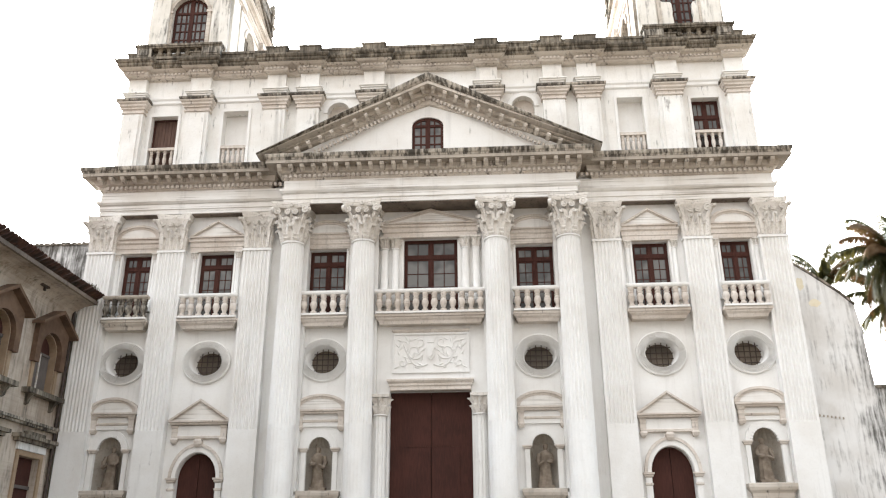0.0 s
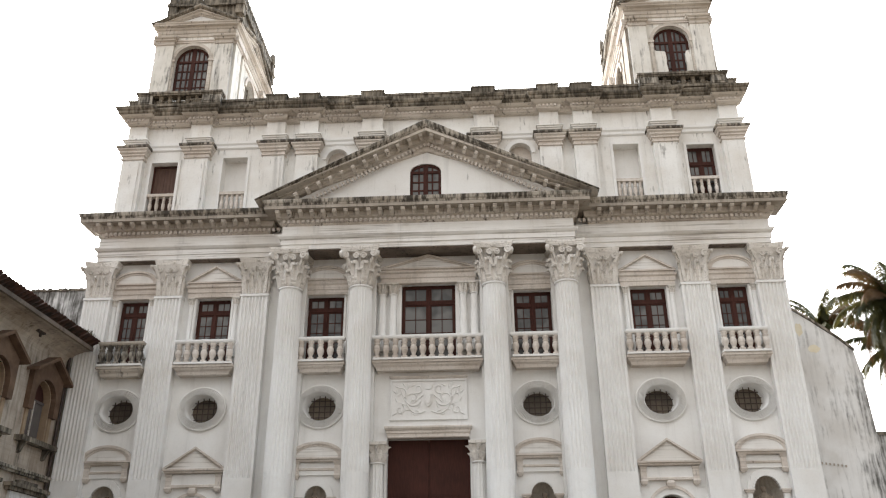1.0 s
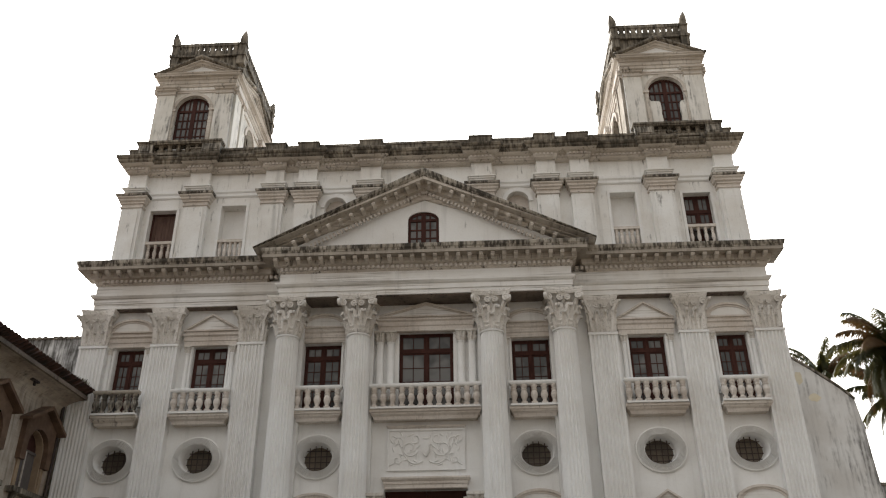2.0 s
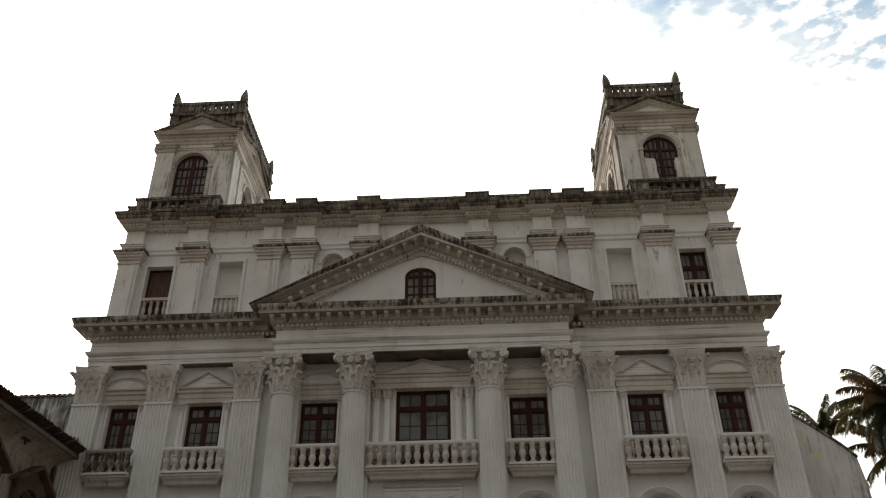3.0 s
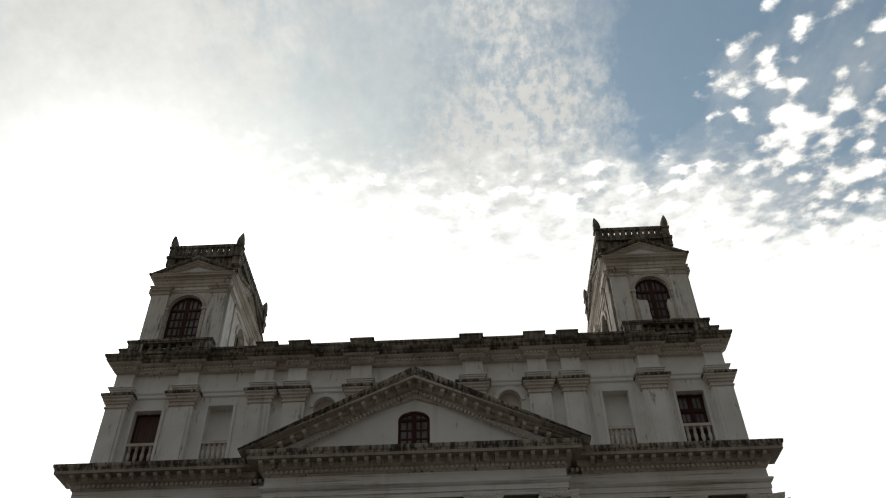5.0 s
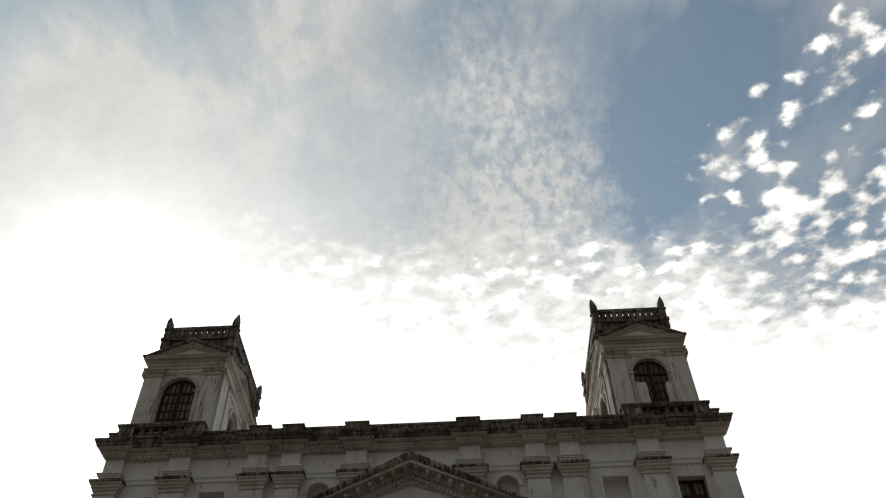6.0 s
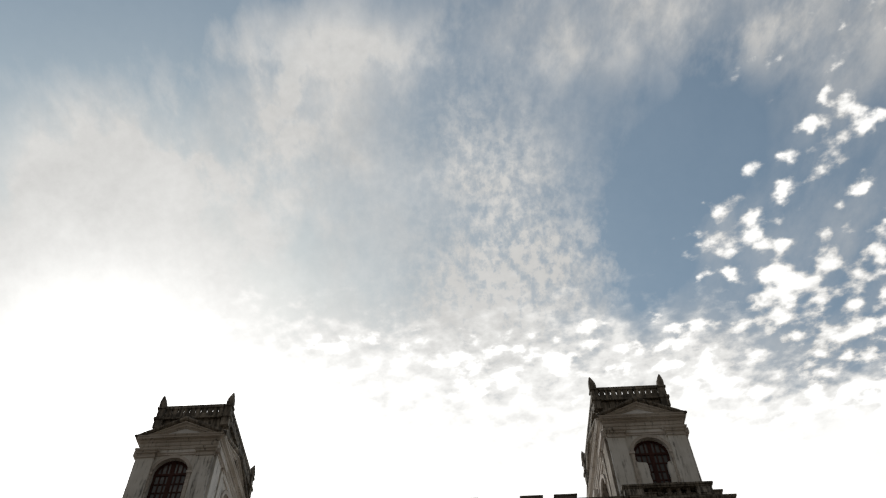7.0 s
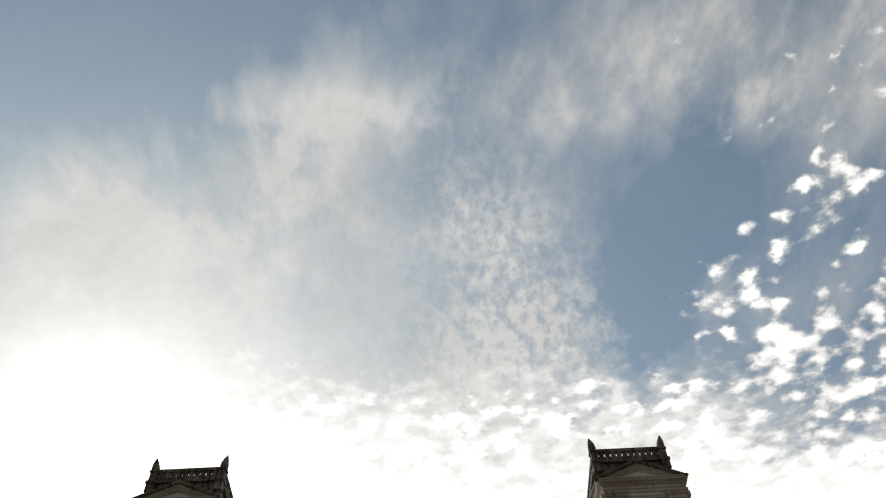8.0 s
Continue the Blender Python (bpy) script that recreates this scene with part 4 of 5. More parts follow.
def opening_window(name, cx, half, z0, z1, y, lights, parent=church, label="dark red wooden casement window", transom=None):
    """A casement: outer frame, middle post, transom, glazing bars and single panes. lights: columns a leaf, rows."""
    w = group(name, parent)
    w["label"] = label
    f = 0.085
    part("frame", boxes((cx - half, cx - half + f, y, y + 0.1, z0, z1), (cx + half - f, cx + half, y, y + 0.1, z0, z1), (cx - half + f, cx + half - f, y, y + 0.1, z1 - f, z1),
                        (cx - half + f, cx + half - f, y, y + 0.1, z0, z0 + f), (cx - 0.06, cx + 0.06, y - 0.012, y + 0.1, z0 + f, z1 - f)), WOOD, w)
    zt = transom or z1 - (z1 - z0) * 0.3
    part("transom", boxes((cx - half + f, cx + half - f, y - 0.02, y + 0.09, zt - 0.07, zt + 0.07)), WOOD, w)
    cols, rows = lights
    for s in (-1, 1):
        a, b = cx + s * 0.06, cx + s * (half - f)
        a, b = min(a, b), max(a, b)
        for za, zb, n in ((z0 + f, zt - 0.07, rows), (zt + 0.07, z1 - f, 1)):
            st = 0.055
            part("sash", boxes((a, a + st, y + 0.01, y + 0.07, za, zb), (b - st, b, y + 0.01, y + 0.07, za, zb), (a + st, b - st, y + 0.01, y + 0.07, za, za + st), (a + st, b - st, y + 0.01, y + 0.07, zb - st, zb)), WOOD, w)
            for i in range(1, cols):
                x = a + st + (b - a - 2 * st) * i / cols
                part("glazing_bar", boxes((x - 0.016, x + 0.016, y + 0.015, y + 0.06, za + st, zb - st)), WOOD, w)
            for j in range(1, n):
                z = za + st + (zb - za - 2 * st) * j / n
                part("glazing_bar", boxes((a + st, b - st, y + 0.018, y + 0.055, z - 0.016, z + 0.016)), WOOD, w)
            for i in range(cols):
                for j in range(n):
                    xa, xb = a + st + (b - a - 2 * st) * i / cols, a + st + (b - a - 2 * st) * (i + 1) / cols
                    zc, zd = za + st + (zb - za - 2 * st) * j / n, za + st + (zb - za - 2 * st) * (j + 1) / n
                    part("pane", boxes((xa, xb, y + 0.035, y + 0.04, zc, zd)), GLASS, w)
    return w


def arched_window(name, cx, half, z0, zs, rise, y, parent, cols=4, rows=3, label="dark red wooden round-headed window"):
    w = group(name, parent)
    w["label"] = label
    out = arched(cx, half, z0, zs, rise)
    inn = arched(cx, half - 0.12, z0 + 0.09, zs, rise - 0.12)
    part("frame", ring(out, inn, y, y + 0.1), WOOD, w)
    part("post", boxes((cx - 0.1, cx + 0.1, y - 0.01, y + 0.09, z0 + 0.09, zs + rise - 0.1)), WOOD, w)
    part("transom", boxes((cx - half + 0.09, cx + half - 0.09, y - 0.014, y + 0.085, zs - 0.06, zs + 0.06)), WOOD, w)
    for i in range(1, cols):
        if i * 2 != cols:
            x = cx - half + 0.09 + (2 * half - 0.18) * i / cols
            top = zs + (rise - 0.09) * math.sqrt(max(0.0, 1 - ((x - cx) / (half - 0.09)) ** 2))
            part("glazing_bar", boxes((x - 0.035, x + 0.035, y + 0.01, y + 0.06, z0 + 0.09, top)), WOOD, w)
    for j in range(1, rows):
        z = z0 + 0.09 + (zs - z0 - 0.15) * j / rows
        part("glazing_bar", boxes((cx - half + 0.09, cx + half - 0.09, y + 0.012, y + 0.055, z - 0.035, z + 0.035)), WOOD, w)
    bm = bmesh.new()
    prism(bm, arched(cx, half - 0.08, z0 + 0.08, zs, rise - 0.08), y + 0.035, y + 0.04)
    part("pane", bm, GLASS, w)
    return w


def triangle_hood(name, cx, half, z, rise, y, parent, thick=0.13):
    """A three-cornered hood: base moulding, two sloping mouldings, a plain face between."""
    h = group(name, parent)
    part("face", slab([(cx - half + 0.06, z), (cx + half - 0.06, z), (cx, z + rise - 0.05)], [], y + 0.1, -0.002), FRIEZE, h)
    part("base_moulding", swept(cx - half + 0.1, cx + half - 0.1, y + 0.1, 0.0, [(0.0, z - 0.13), (0.03, z - 0.11), (0.04, z - 0.05), (0.1, z - 0.03), (0.1, z + 0.03), (0.0, z + 0.04)]), TRIM, h)
    for s in (-1, 1):
        bm = bmesh.new()
        for o, k in ((0.0, 1.0), (0.06, 0.55)):
            prism(bm, [(cx + s * (half + 0.02), z + 0.035), (cx, z + rise), (cx, z + rise - thick * (0.6 + 0.7 * (1 - k))), (cx + s * (half - thick * (0.6 + 0.7 * (1 - k)) * half / rise), z + 0.035)], y + o, -0.003 - o * 0.1)
        part("sloping_moulding", bm, TRIM, h)
    return h


def bow_hood(name, cx, half, z, rise, y, parent, thick=0.12):
    """A bow-topped hood: base moulding, curved moulding, a plain face between."""
    h = group(name, parent)
    bm = bmesh.new()
    prism(bm, arc_pts(cx, half - 0.05, z, rise - 0.03, 14), y + 0.07, -0.002)
    part("face", bm, FRIEZE, h)
    part("base_moulding", swept(cx - half + 0.1, cx + half - 0.1, y + 0.1, 0.0, [(0.0, z - 0.13), (0.03, z - 0.11), (0.04, z - 0.05), (0.1, z - 0.03), (0.1, z + 0.03), (0.0, z + 0.04)]), TRIM, h)
    for o, k in ((0.0, 1.0), (0.045, 1.9)):
        bm = bmesh.new()
        o_pts = arc_pts(cx, half + 0.02 - o, z + 0.035, rise - o, 18)
        i_pts = arc_pts(cx, half + 0.02 - thick * k, z + 0.035, rise - thick * k * 0.75, 18)
        prism(bm, o_pts + i_pts[::-1], y + o, -0.004 - o * 0.1)
        part("bowed_moulding", bm, TRIM, h)
    return h


def colonnette(cx, y, z0, z1, r, parent, cap=0.36, fluted=False):
    c = group("colonnette", parent)
    prof = [(r * 1.3, z0), (r * 1.3, z0 + 0.08), (r, z0 + 0.14), (r * 0.9, z1 - cap - 0.05), (r * 1.1, z1 - cap - 0.04), (r * 1.1, z1 - cap)]
    bm = turned(prof, 48 if fluted else 16, cx, y)
    if fluted:
        for v in bm.verts:
            d = Vector((v.co.x - cx, v.co.y - y))
            k = round(math.atan2(d.y, d.x) / (2 * math.pi) * 48) % 4
            if d.length < r * 1.05 and k in (1, 2, 3):
                v.co.x, v.co.y = cx + d.x * (0.88 if k == 2 else 0.92), y + d.y * (0.88 if k == 2 else 0.92)
    part("shaft", bm, WHITE, c, smooth=not fluted)
    bm = small_capital(cx, y, z1 - cap, r * 0.95, cap)
    part("capital", bm, CARVED, c, "small carved capital", smooth=True)
    return c


BAL_PROF = [(0.095, 0.0), (0.095, 0.08), (0.06, 0.1), (0.055, 0.14), (0.09, 0.26), (0.108, 0.36), (0.10, 0.45), (0.07, 0.54), (0.088, 0.57), (0.088, 0.61), (0.065, 0.63), (0.09, 0.70), (0.095, 0.72), (0.095, 0.80)]
bal_src = part("baluster", turned(BAL_PROF, 10), TRIM, church, smooth=True)
BAL_MESH = bal_src.data
bpy.data.objects.remove(bal_src)


STAINED_BAL = BAL_MESH.copy()
STAINED_BAL.materials.clear()
STAINED_BAL.materials.append(BROWN)


def baluster(parent, x, y, z, h, wide=1.0, stained=False):
    ob = new("baluster", STAINED_BAL if stained else BAL_MESH)
    ob.parent = parent
    ob.location, ob.scale, ob.rotation_euler = (x, y, z), (wide, wide, h / 0.80), (0, 0, radians((x * 977) % 360))
    return ob


def balcony(cx, half, count, yf=-0.62):
    b = group("balcony", church)
    stained = cx < -12
    if stained:
        b["label"] = "small balcony stained dark with mould"
    part("ledge", swept(cx - half + 0.16, cx + half - 0.16, yf + 0.22, -0.001, [(-0.02, 10.08), (0.0, 10.14), (0.02, 10.2), (0.1, 10.28), (0.12, 10.34), (0.16, 10.36), (0.16, 10.46), (0.1, 10.47)]), CORNICE if stained else TRIM, b, "moulded balcony ledge")
    part("bottom_rail", boxes((cx - half + 0.04, cx + half - 0.04, yf - 0.0, yf + 0.22, 10.47, 10.55)), WHITE, b)
    part("hand_rail", swept(cx - half + 0.05, cx + half - 0.05, yf + 0.02, yf + 0.22, [(0.0, 11.3), (0.03, 11.33), (0.05, 11.38), (0.05, 11.44), (0.02, 11.46)]), SHADED_STAIN if stained else WHITE, b)
    for i in range(count):
        baluster(b, cx - half + (2 * half) * (i + 0.5) / count, yf + 0.11, 10.55, 0.76, 1.3, stained)
    return b


opening_window("window", 0.0, 1.1, 10.5, 13.82, 0.22, (2, 4), transom=13.05)
part("window_head", swept(-1.9, 1.9, -0.16, 0.0, [(0.0, 13.8), (0.03, 13.82), (0.03, 14.0), (0.07, 14.04), (0.07, 14.2), (0.14, 14.26), (0.14, 14.32), (0.0, 14.33)]), TRIM, church)
triangle_hood("window_hood", 0.0, 2.05, 14.42, 0.62, -0.3, church, 0.14)
for s in (-1, 1):
    for x in (1.42, 1.86):
        colonnette(s * x, -0.1, 10.9, 13.8, 0.16, church, 0.46)
balcony(0.0, 2.17, 12)
for s in (-1, 1):
    for k, (c, half) in enumerate(BAYS):
        cx = s * c
        opening_window("window", cx, half, WIN_Z0, WIN_Z1, 0.24, (2, 5), transom=12.85)
        hw = (0.98, 1.12, 0.93)[k]
        part("window_head", swept(cx - hw + 0.05, cx + hw - 0.05, -0.1, 0.0, [(0.0, 13.43), (0.03, 13.45), (0.03, 13.62), (0.06, 13.65), (0.06, 13.82), (0.12, 13.88), (0.12, 13.95), (0.0, 13.96)]), TRIM, church)
        if k == 1:
            triangle_hood("window_hood", cx, 1.16, 14.08, 0.74, -0.24, church, 0.13)
        else:
            bow_hood("window_hood", cx, (0.98, 0, 0.95)[k], 14.08, 0.56, -0.24, church)
        for q in (-1, 1):
            part("window_jamb", boxes((cx + q * (half + 0.015), cx + q * (half + 0.10), -0.05, 0.0, 10.5, 13.43)), WHITE, church)
            colonnette(cx + q * (half + 0.21), -0.03, 10.9, 13.43, 0.105, church, 0.3)
        balcony(cx, (0.97, 1.2, 0.93)[k], (5, 7, 6)[k])

# round windows with deep splays and iron grilles


def oculus(cx, cz):
    """A slightly flattened round window: a flat ring cut with fine grooves, a straight reveal, an iron grille."""
    o = group("round_window", church)
    bm = bmesh.new()
    n = 48
    rows = []
    prof = [(0.97, 0.0), (0.97, -0.06), (0.94, -0.085)]
    for k in range(6):
        r = 0.915 - 0.045 * k
        prof += [(r, -0.085 - 0.005 * k), (r - 0.010, -0.045), (r - 0.026, -0.045), (r - 0.034, -0.088 - 0.005 * k)]
    prof += [(0.635, -0.07), (0.61, -0.03), (0.60, 0.46), (0.55, 0.48), (0.55, 0.52)]
    for r, y in prof:
        rz = r - 0.10 if r > 0.65 else r - 0.07
        rows.append([bm.verts.new((cx + r * math.cos(2 * math.pi * i / n), y, cz + rz * math.sin(2 * math.pi * i / n))) for i in range(n)])
    for a, b in zip(rows, rows[1:]):
        for i in range(n):
            j = (i + 1) % n
            bm.faces.new((a[i], a[j], b[j], b[i]))
    part("surround", bm, WHITE, o, "grooved white ring round a deep reveal", smooth=True)
    for k in (-0.33, -0.11, 0.11, 0.33):
        h = math.sqrt(0.56 ** 2 - k * k)
        part("grille_bar", boxes((cx + k - 0.016, cx + k + 0.016, 0.40, 0.43, cz - h, cz + h)), IRON, o)
        part("grille_bar", boxes((cx - h, cx + h, 0.431, 0.455, cz + k - 0.016, cz + k + 0.016)), IRON, o)
    bm = bmesh.new()
    prism(bm, disc(cx, cz, 0.58, 24), 0.525, 0.535)
    part("pane", bm, DUSTY, o)


for s in (-1, 1):
    for c, half in BAYS:
        oculus(s * c, 8.8)

# arched side doors under three-cornered hoods


def side_door(cx):
    d = group("side_door", church)
    d["label"] = "dark red round-headed wooden side door"
    arch_o, arch_i = arc_pts(cx, 1.0, 4.36, 1.24, 18), arc_pts(cx, 0.78, 4.36, 0.96, 18)
    bm = bmesh.new()
    prism(bm, arch_o + arch_i[::-1], -0.07, -0.001)
    part("archivolt", bm, WHITE, d)
    bm = bmesh.new()
    prism(bm, arc_pts(cx, 1.04, 4.36, 1.28, 18) + arc_pts(cx, 0.93, 4.36, 1.17, 18)[::-1], -0.11, -0.002)
    part("archivolt_rim", bm, TRIM, d)
    for s in (-1, 1):
        x0, x1 = cx + s * 0.79, cx + s * 1.02
        part("jamb", boxes((x0, x1, -0.09, 0.0, 0.3, 4.2)), WHITE, d)
        part("impost", swept(x0, x1, -0.09, 0.0, [(0.0, 4.18), (0.05, 4.22), (0.05, 4.28), (0.09, 4.3), (0.09, 4.36), (0.0, 4.37)]), TRIM, d)
        part("impost_band", swept(x0, x1, -0.09, 0.0, [(0.0, 3.9), (0.03, 3.92), (0.03, 3.98), (0.0, 4.0)]), TRIM, d)
        bm = bmesh.new()
        half = arc_pts(cx, 0.775, 4.3, 0.99, 9, 0, 90) if s > 0 else arc_pts(cx, 0.775, 4.3, 0.99, 9, 90, 180)
        pts = ([(cx + 0.01, 0.3), (cx + 0.775, 0.3)] + half[:-1] + [(cx + 0.01, 5.285)]) if s > 0 else ([(cx - 0.775, 0.3), (cx - 0.01, 0.3), (cx - 0.01, 5.285)] + half[1:])
        prism(bm, pts, 0.28, 0.36)
        part("leaf", bm, WOOD, d)
    part("keystone", swept(cx - 0.09, cx + 0.09, -0.14, 0.0, [(0.0, 5.5), (0.05, 5.6), (0.06, 5.72), (0.02, 5.8), (0.04, 5.84)]), TRIM, d, "small scrolled keystone")
    hood = group("door_hood", church)
    part("frieze", boxes((cx - 1.02, cx + 1.02, -0.1, -0.001, 5.92, 6.3)), WHITE, hood)
    part("frieze_moulding", swept(cx - 1.02, cx + 1.02, -0.1, 0.0, [(0.0, 5.8), (0.04, 5.82), (0.04, 5.9), (0.0, 5.92)]), TRIM, hood)
    for s in (-1, 1):
        part("console", swept(cx + s * 0.84, cx + s * 1.06, -0.15, 0.0, [(-0.05, 5.62), (0.0, 5.68), (0.03, 5.78), (0.0, 5.84), (0.0, 6.2), (0.04, 6.3)]), TRIM, hood)
    triangle_hood("door_hood_top", cx, 1.2, 6.45, 0.86, -0.3, church, 0.14)


def statue_mesh(cx, y, z, lean, h=1.5):
    """A robed saint, plain: pleated robe, sleeves, head and hood."""
    bm = bmesh.new()
    n = 20
    rows = []
    for r, k, q in ((0.25, 0.0, 1.0), (0.26, 0.04, 1.0), (0.22, 0.22, 0.9), (0.20, 0.45, 0.7), (0.19, 0.58, 0.5), (0.22, 0.70, 0.35), (0.22, 0.77, 0.2), (0.12, 0.83, 0.1), (0.065, 0.855, 0.0), (0.085, 0.89, 0.0), (0.10, 0.94, 0.0), (0.085, 0.985, 0.0), (0.03, 1.0, 0.0)):
        ringv = []
        for i in range(n):
            a = 2 * math.pi * i / n
            fold = 1.0 + 0.10 * q * math.cos(5 * a + lean * 3) + 0.05 * q * math.cos(9 * a + 1.3)
            ringv.append(bm.verts.new((cx + lean * 0.05 * k + r * fold * math.cos(a), y + r * 0.72 * fold * math.sin(a), z + h * k)))
        rows.append(ringv)
    for a, b in zip(rows, rows[1:]):
        for i in range(n):
            bm.faces.new((a[i], a[(i + 1) % n], b[(i + 1) % n], b[i]))
    bm.faces.new(rows[0]), bm.faces.new(rows[-1])
    for s in (-1, 1):
        tube(bm, [(cx + s * 0.2, y, z + h * 0.75), (cx + s * 0.27, y - 0.06, z + h * 0.60), (cx + s * 0.2, y - 0.2, z + h * (0.52 + 0.04 * s * lean)), (cx + s * 0.06, y - 0.24, z + h * 0.56)], [0.085, 0.085, 0.08, 0.05], 8)
    box(bm, cx - 0.3, cx + 0.3, y - 0.22, y + 0.22, z - 0.12, z)
    return bm


def tube(bm, pts, radii, n=6):
    rows = []
    for i, p in enumerate(pts):
        p = Vector(p)
        d = (Vector(pts[min(i + 1, len(pts) - 1)]) - Vector(pts[max(i - 1, 0)])).normalized()
        u = d.orthogonal().normalized() if abs(d.y) > 0.95 else d.cross(Vector((0, 1, 0))).normalized()
        v = d.cross(u)
        r = radii[i] if isinstance(radii, (list, tuple)) else radii
        rows.append([bm.verts.new(p + (u * math.cos(2 * math.pi * k / n) + v * math.sin(2 * math.pi * k / n)) * r) for k in range(n)])
    for a, b in zip(rows, rows[1:]):
        for i in range(n):
            bm.faces.new((a[i], a[(i + 1) % n], b[(i + 1) % n], b[i]))
    bm.faces.new(rows[0]), bm.faces.new(rows[-1])


def niche(cx, half, z0, zs, rise, hood_half, lean):
    g = group("niche", church)
    g["label"] = "round-headed niche with a ribbed shell"
    # half-round back and ribbed half dome
    bm = bmesh.new()
    n = 18
    rows = []
    for z, k in ((z0, 1.0), (zs, 1.0)):
        rows.append([bm.verts.new((cx + half * math.cos(math.pi * i / n), 0.02 + half * 1.15 * math.sin(math.pi * i / n), z)) for i in range(n + 1)])
    for m in range(1, 8):
        e = radians(m * 90 / 7 * 0.98)
        row = []
        for i in range(n + 1):
            rib = 1.0 - (0.07 * (i % 2)) * math.cos(e) * (m > 1)
            row.append(bm.verts.new((cx + half * math.cos(e) * rib * math.cos(math.pi * i / n), 0.02 + half * 1.15 * math.cos(e) * rib * math.sin(math.pi * i / n), zs + rise * math.sin(e))))
        rows.append(row)
    for a, b in zip(rows, rows[1:]):
        for i in range(n):
            bm.faces.new((a[i], a[i + 1], b[i + 1], b[i]))
    bm.faces.new(rows[0][::-1])
    # the hollow's shade is painted: darker plaster than the wall round it
    part("recess", bm, NICHE_SHADE, g)
    bm = bmesh.new()
    prism(bm, arc_pts(cx, half + 0.17, zs, rise + 0.17, 18) + arc_pts(cx, half, zs, rise, 18)[::-1], -0.08, -0.001)
    part("archivolt", bm, WHITE, g)
    bm = bmesh.new()
    for i in range(15):
        a = math.pi * (i + 0.5) / 15
        prism(bm, disc(cx + (half - 0.035) * math.cos(a), zs + (rise - 0.035) * math.sin(a), 0.06, 8), -0.095, 0.04)
    part("scalloped_edge", bm, WHITE, g)
    for s in (-1, 1):
        part("jamb", boxes((cx + s * (half + 0.01), cx + s * (half + 0.19), -0.08, 0.0, z0, zs - 0.1)), WHITE, g)
        part("impost", swept(cx + s * (half + 0.0), cx + s * (half + 0.2), -0.08, 0.0, [(0.0, zs - 0.1), (0.04, zs - 0.07), (0.05, zs - 0.02), (0.08, zs), (0.08, zs + 0.05), (0.0, zs + 0.06)]), TRIM, g)
    part("sill", swept(cx - half - 0.2, cx + half + 0.2, -0.18, 0.0, [(-0.08, z0 - 0.62), (-0.02, z0 - 0.5), (0.0, z0 - 0.36), (0.1, z0 - 0.25), (0.14, z0 - 0.15), (0.14, z0 - 0.03), (0.0, z0)]), CORNICE, g, "mould-stained bracketed sill")
    part("frieze", boxes((cx - hood_half + 0.16, cx + hood_half - 0.16, -0.08, -0.001, 6.2, 6.66)), WHITE, g)
    part("frieze_moulding", swept(cx - hood_half + 0.16, cx + hood_half - 0.16, -0.08, 0.0, [(0.0, 6.36), (0.04, 6.38), (0.04, 6.44), (0.0, 6.46)]), TRIM, g)
    for s in (-1, 1):
        part("console", swept(cx + s * (hood_half - 0.34), cx + s * (hood_half - 0.12), -0.16, 0.0, [(-0.04, 6.04), (0.0, 6.1), (0.03, 6.18), (0.0, 6.24), (0.0, 6.56), (0.05, 6.68)]), TRIM, g)
    bow_hood("niche_hood", cx, hood_half, 6.8, 0.58, -0.28, church)
    st = part("statue", statue_mesh(cx + lean * 0.04, 0.16, z0 + 0.12, lean), STONE, None, smooth=True)
    tagged(st, "weathered grey-brown stone statue standing in a wall niche", "statue", "statues in the niches")


for s in (-1, 1):
    side_door(s * 8.86)
    niche(s * 4.2, 0.5, 3.85, 5.35, 0.55, 1.02, s)
    niche(s * 12.3, 0.55, 3.95, 5.4, 0.6, 0.98, -s)

# the main portal
portal = group("main_door", church)
portal["label"] = "tall dark red wooden double door"
for s in (-1, 1):
    part("leaf", boxes((s * 0.008, s * 1.565, 0.3, 0.38, 0.32, 7.5)), WOOD, portal)
    part("panel", boxes((s * 0.015, s * 1.08, 0.27, 0.299, 0.4, 5.42)), WOOD, portal)
    part("rail", boxes((s * 0.015, s * 1.08, 0.262, 0.298, 5.43, 5.5)), WOOD, portal)
    part("jamb", boxes((s * 1.575, s * 1.66, -0.1, 0.2, 0.3, 7.5)), WHITE, portal)
    part("pier", boxes((s * 1.66, s * 2.2, -0.04, -0.001, 0.3, 7.4)), WHITE, portal)
    colonnette(s * 1.9, -0.26, 0.5, 7.3, 0.265, church, 0.74, True)
part("lintel", swept(-1.53, 1.53, -0.2, 0.1, [(0.0, 7.5), (0.02, 7.52), (0.02, 7.64), (0.06, 7.68), (0.06, 7.76), (0.1, 7.8), (0.14, 7.86), (0.14, 7.92), (0.0, 7.93)]), TRIM, portal)
part("lintel_shelf", boxes((-1.66, 1.66, -0.12, -0.001, 7.93, 8.0)), WHITE, portal)

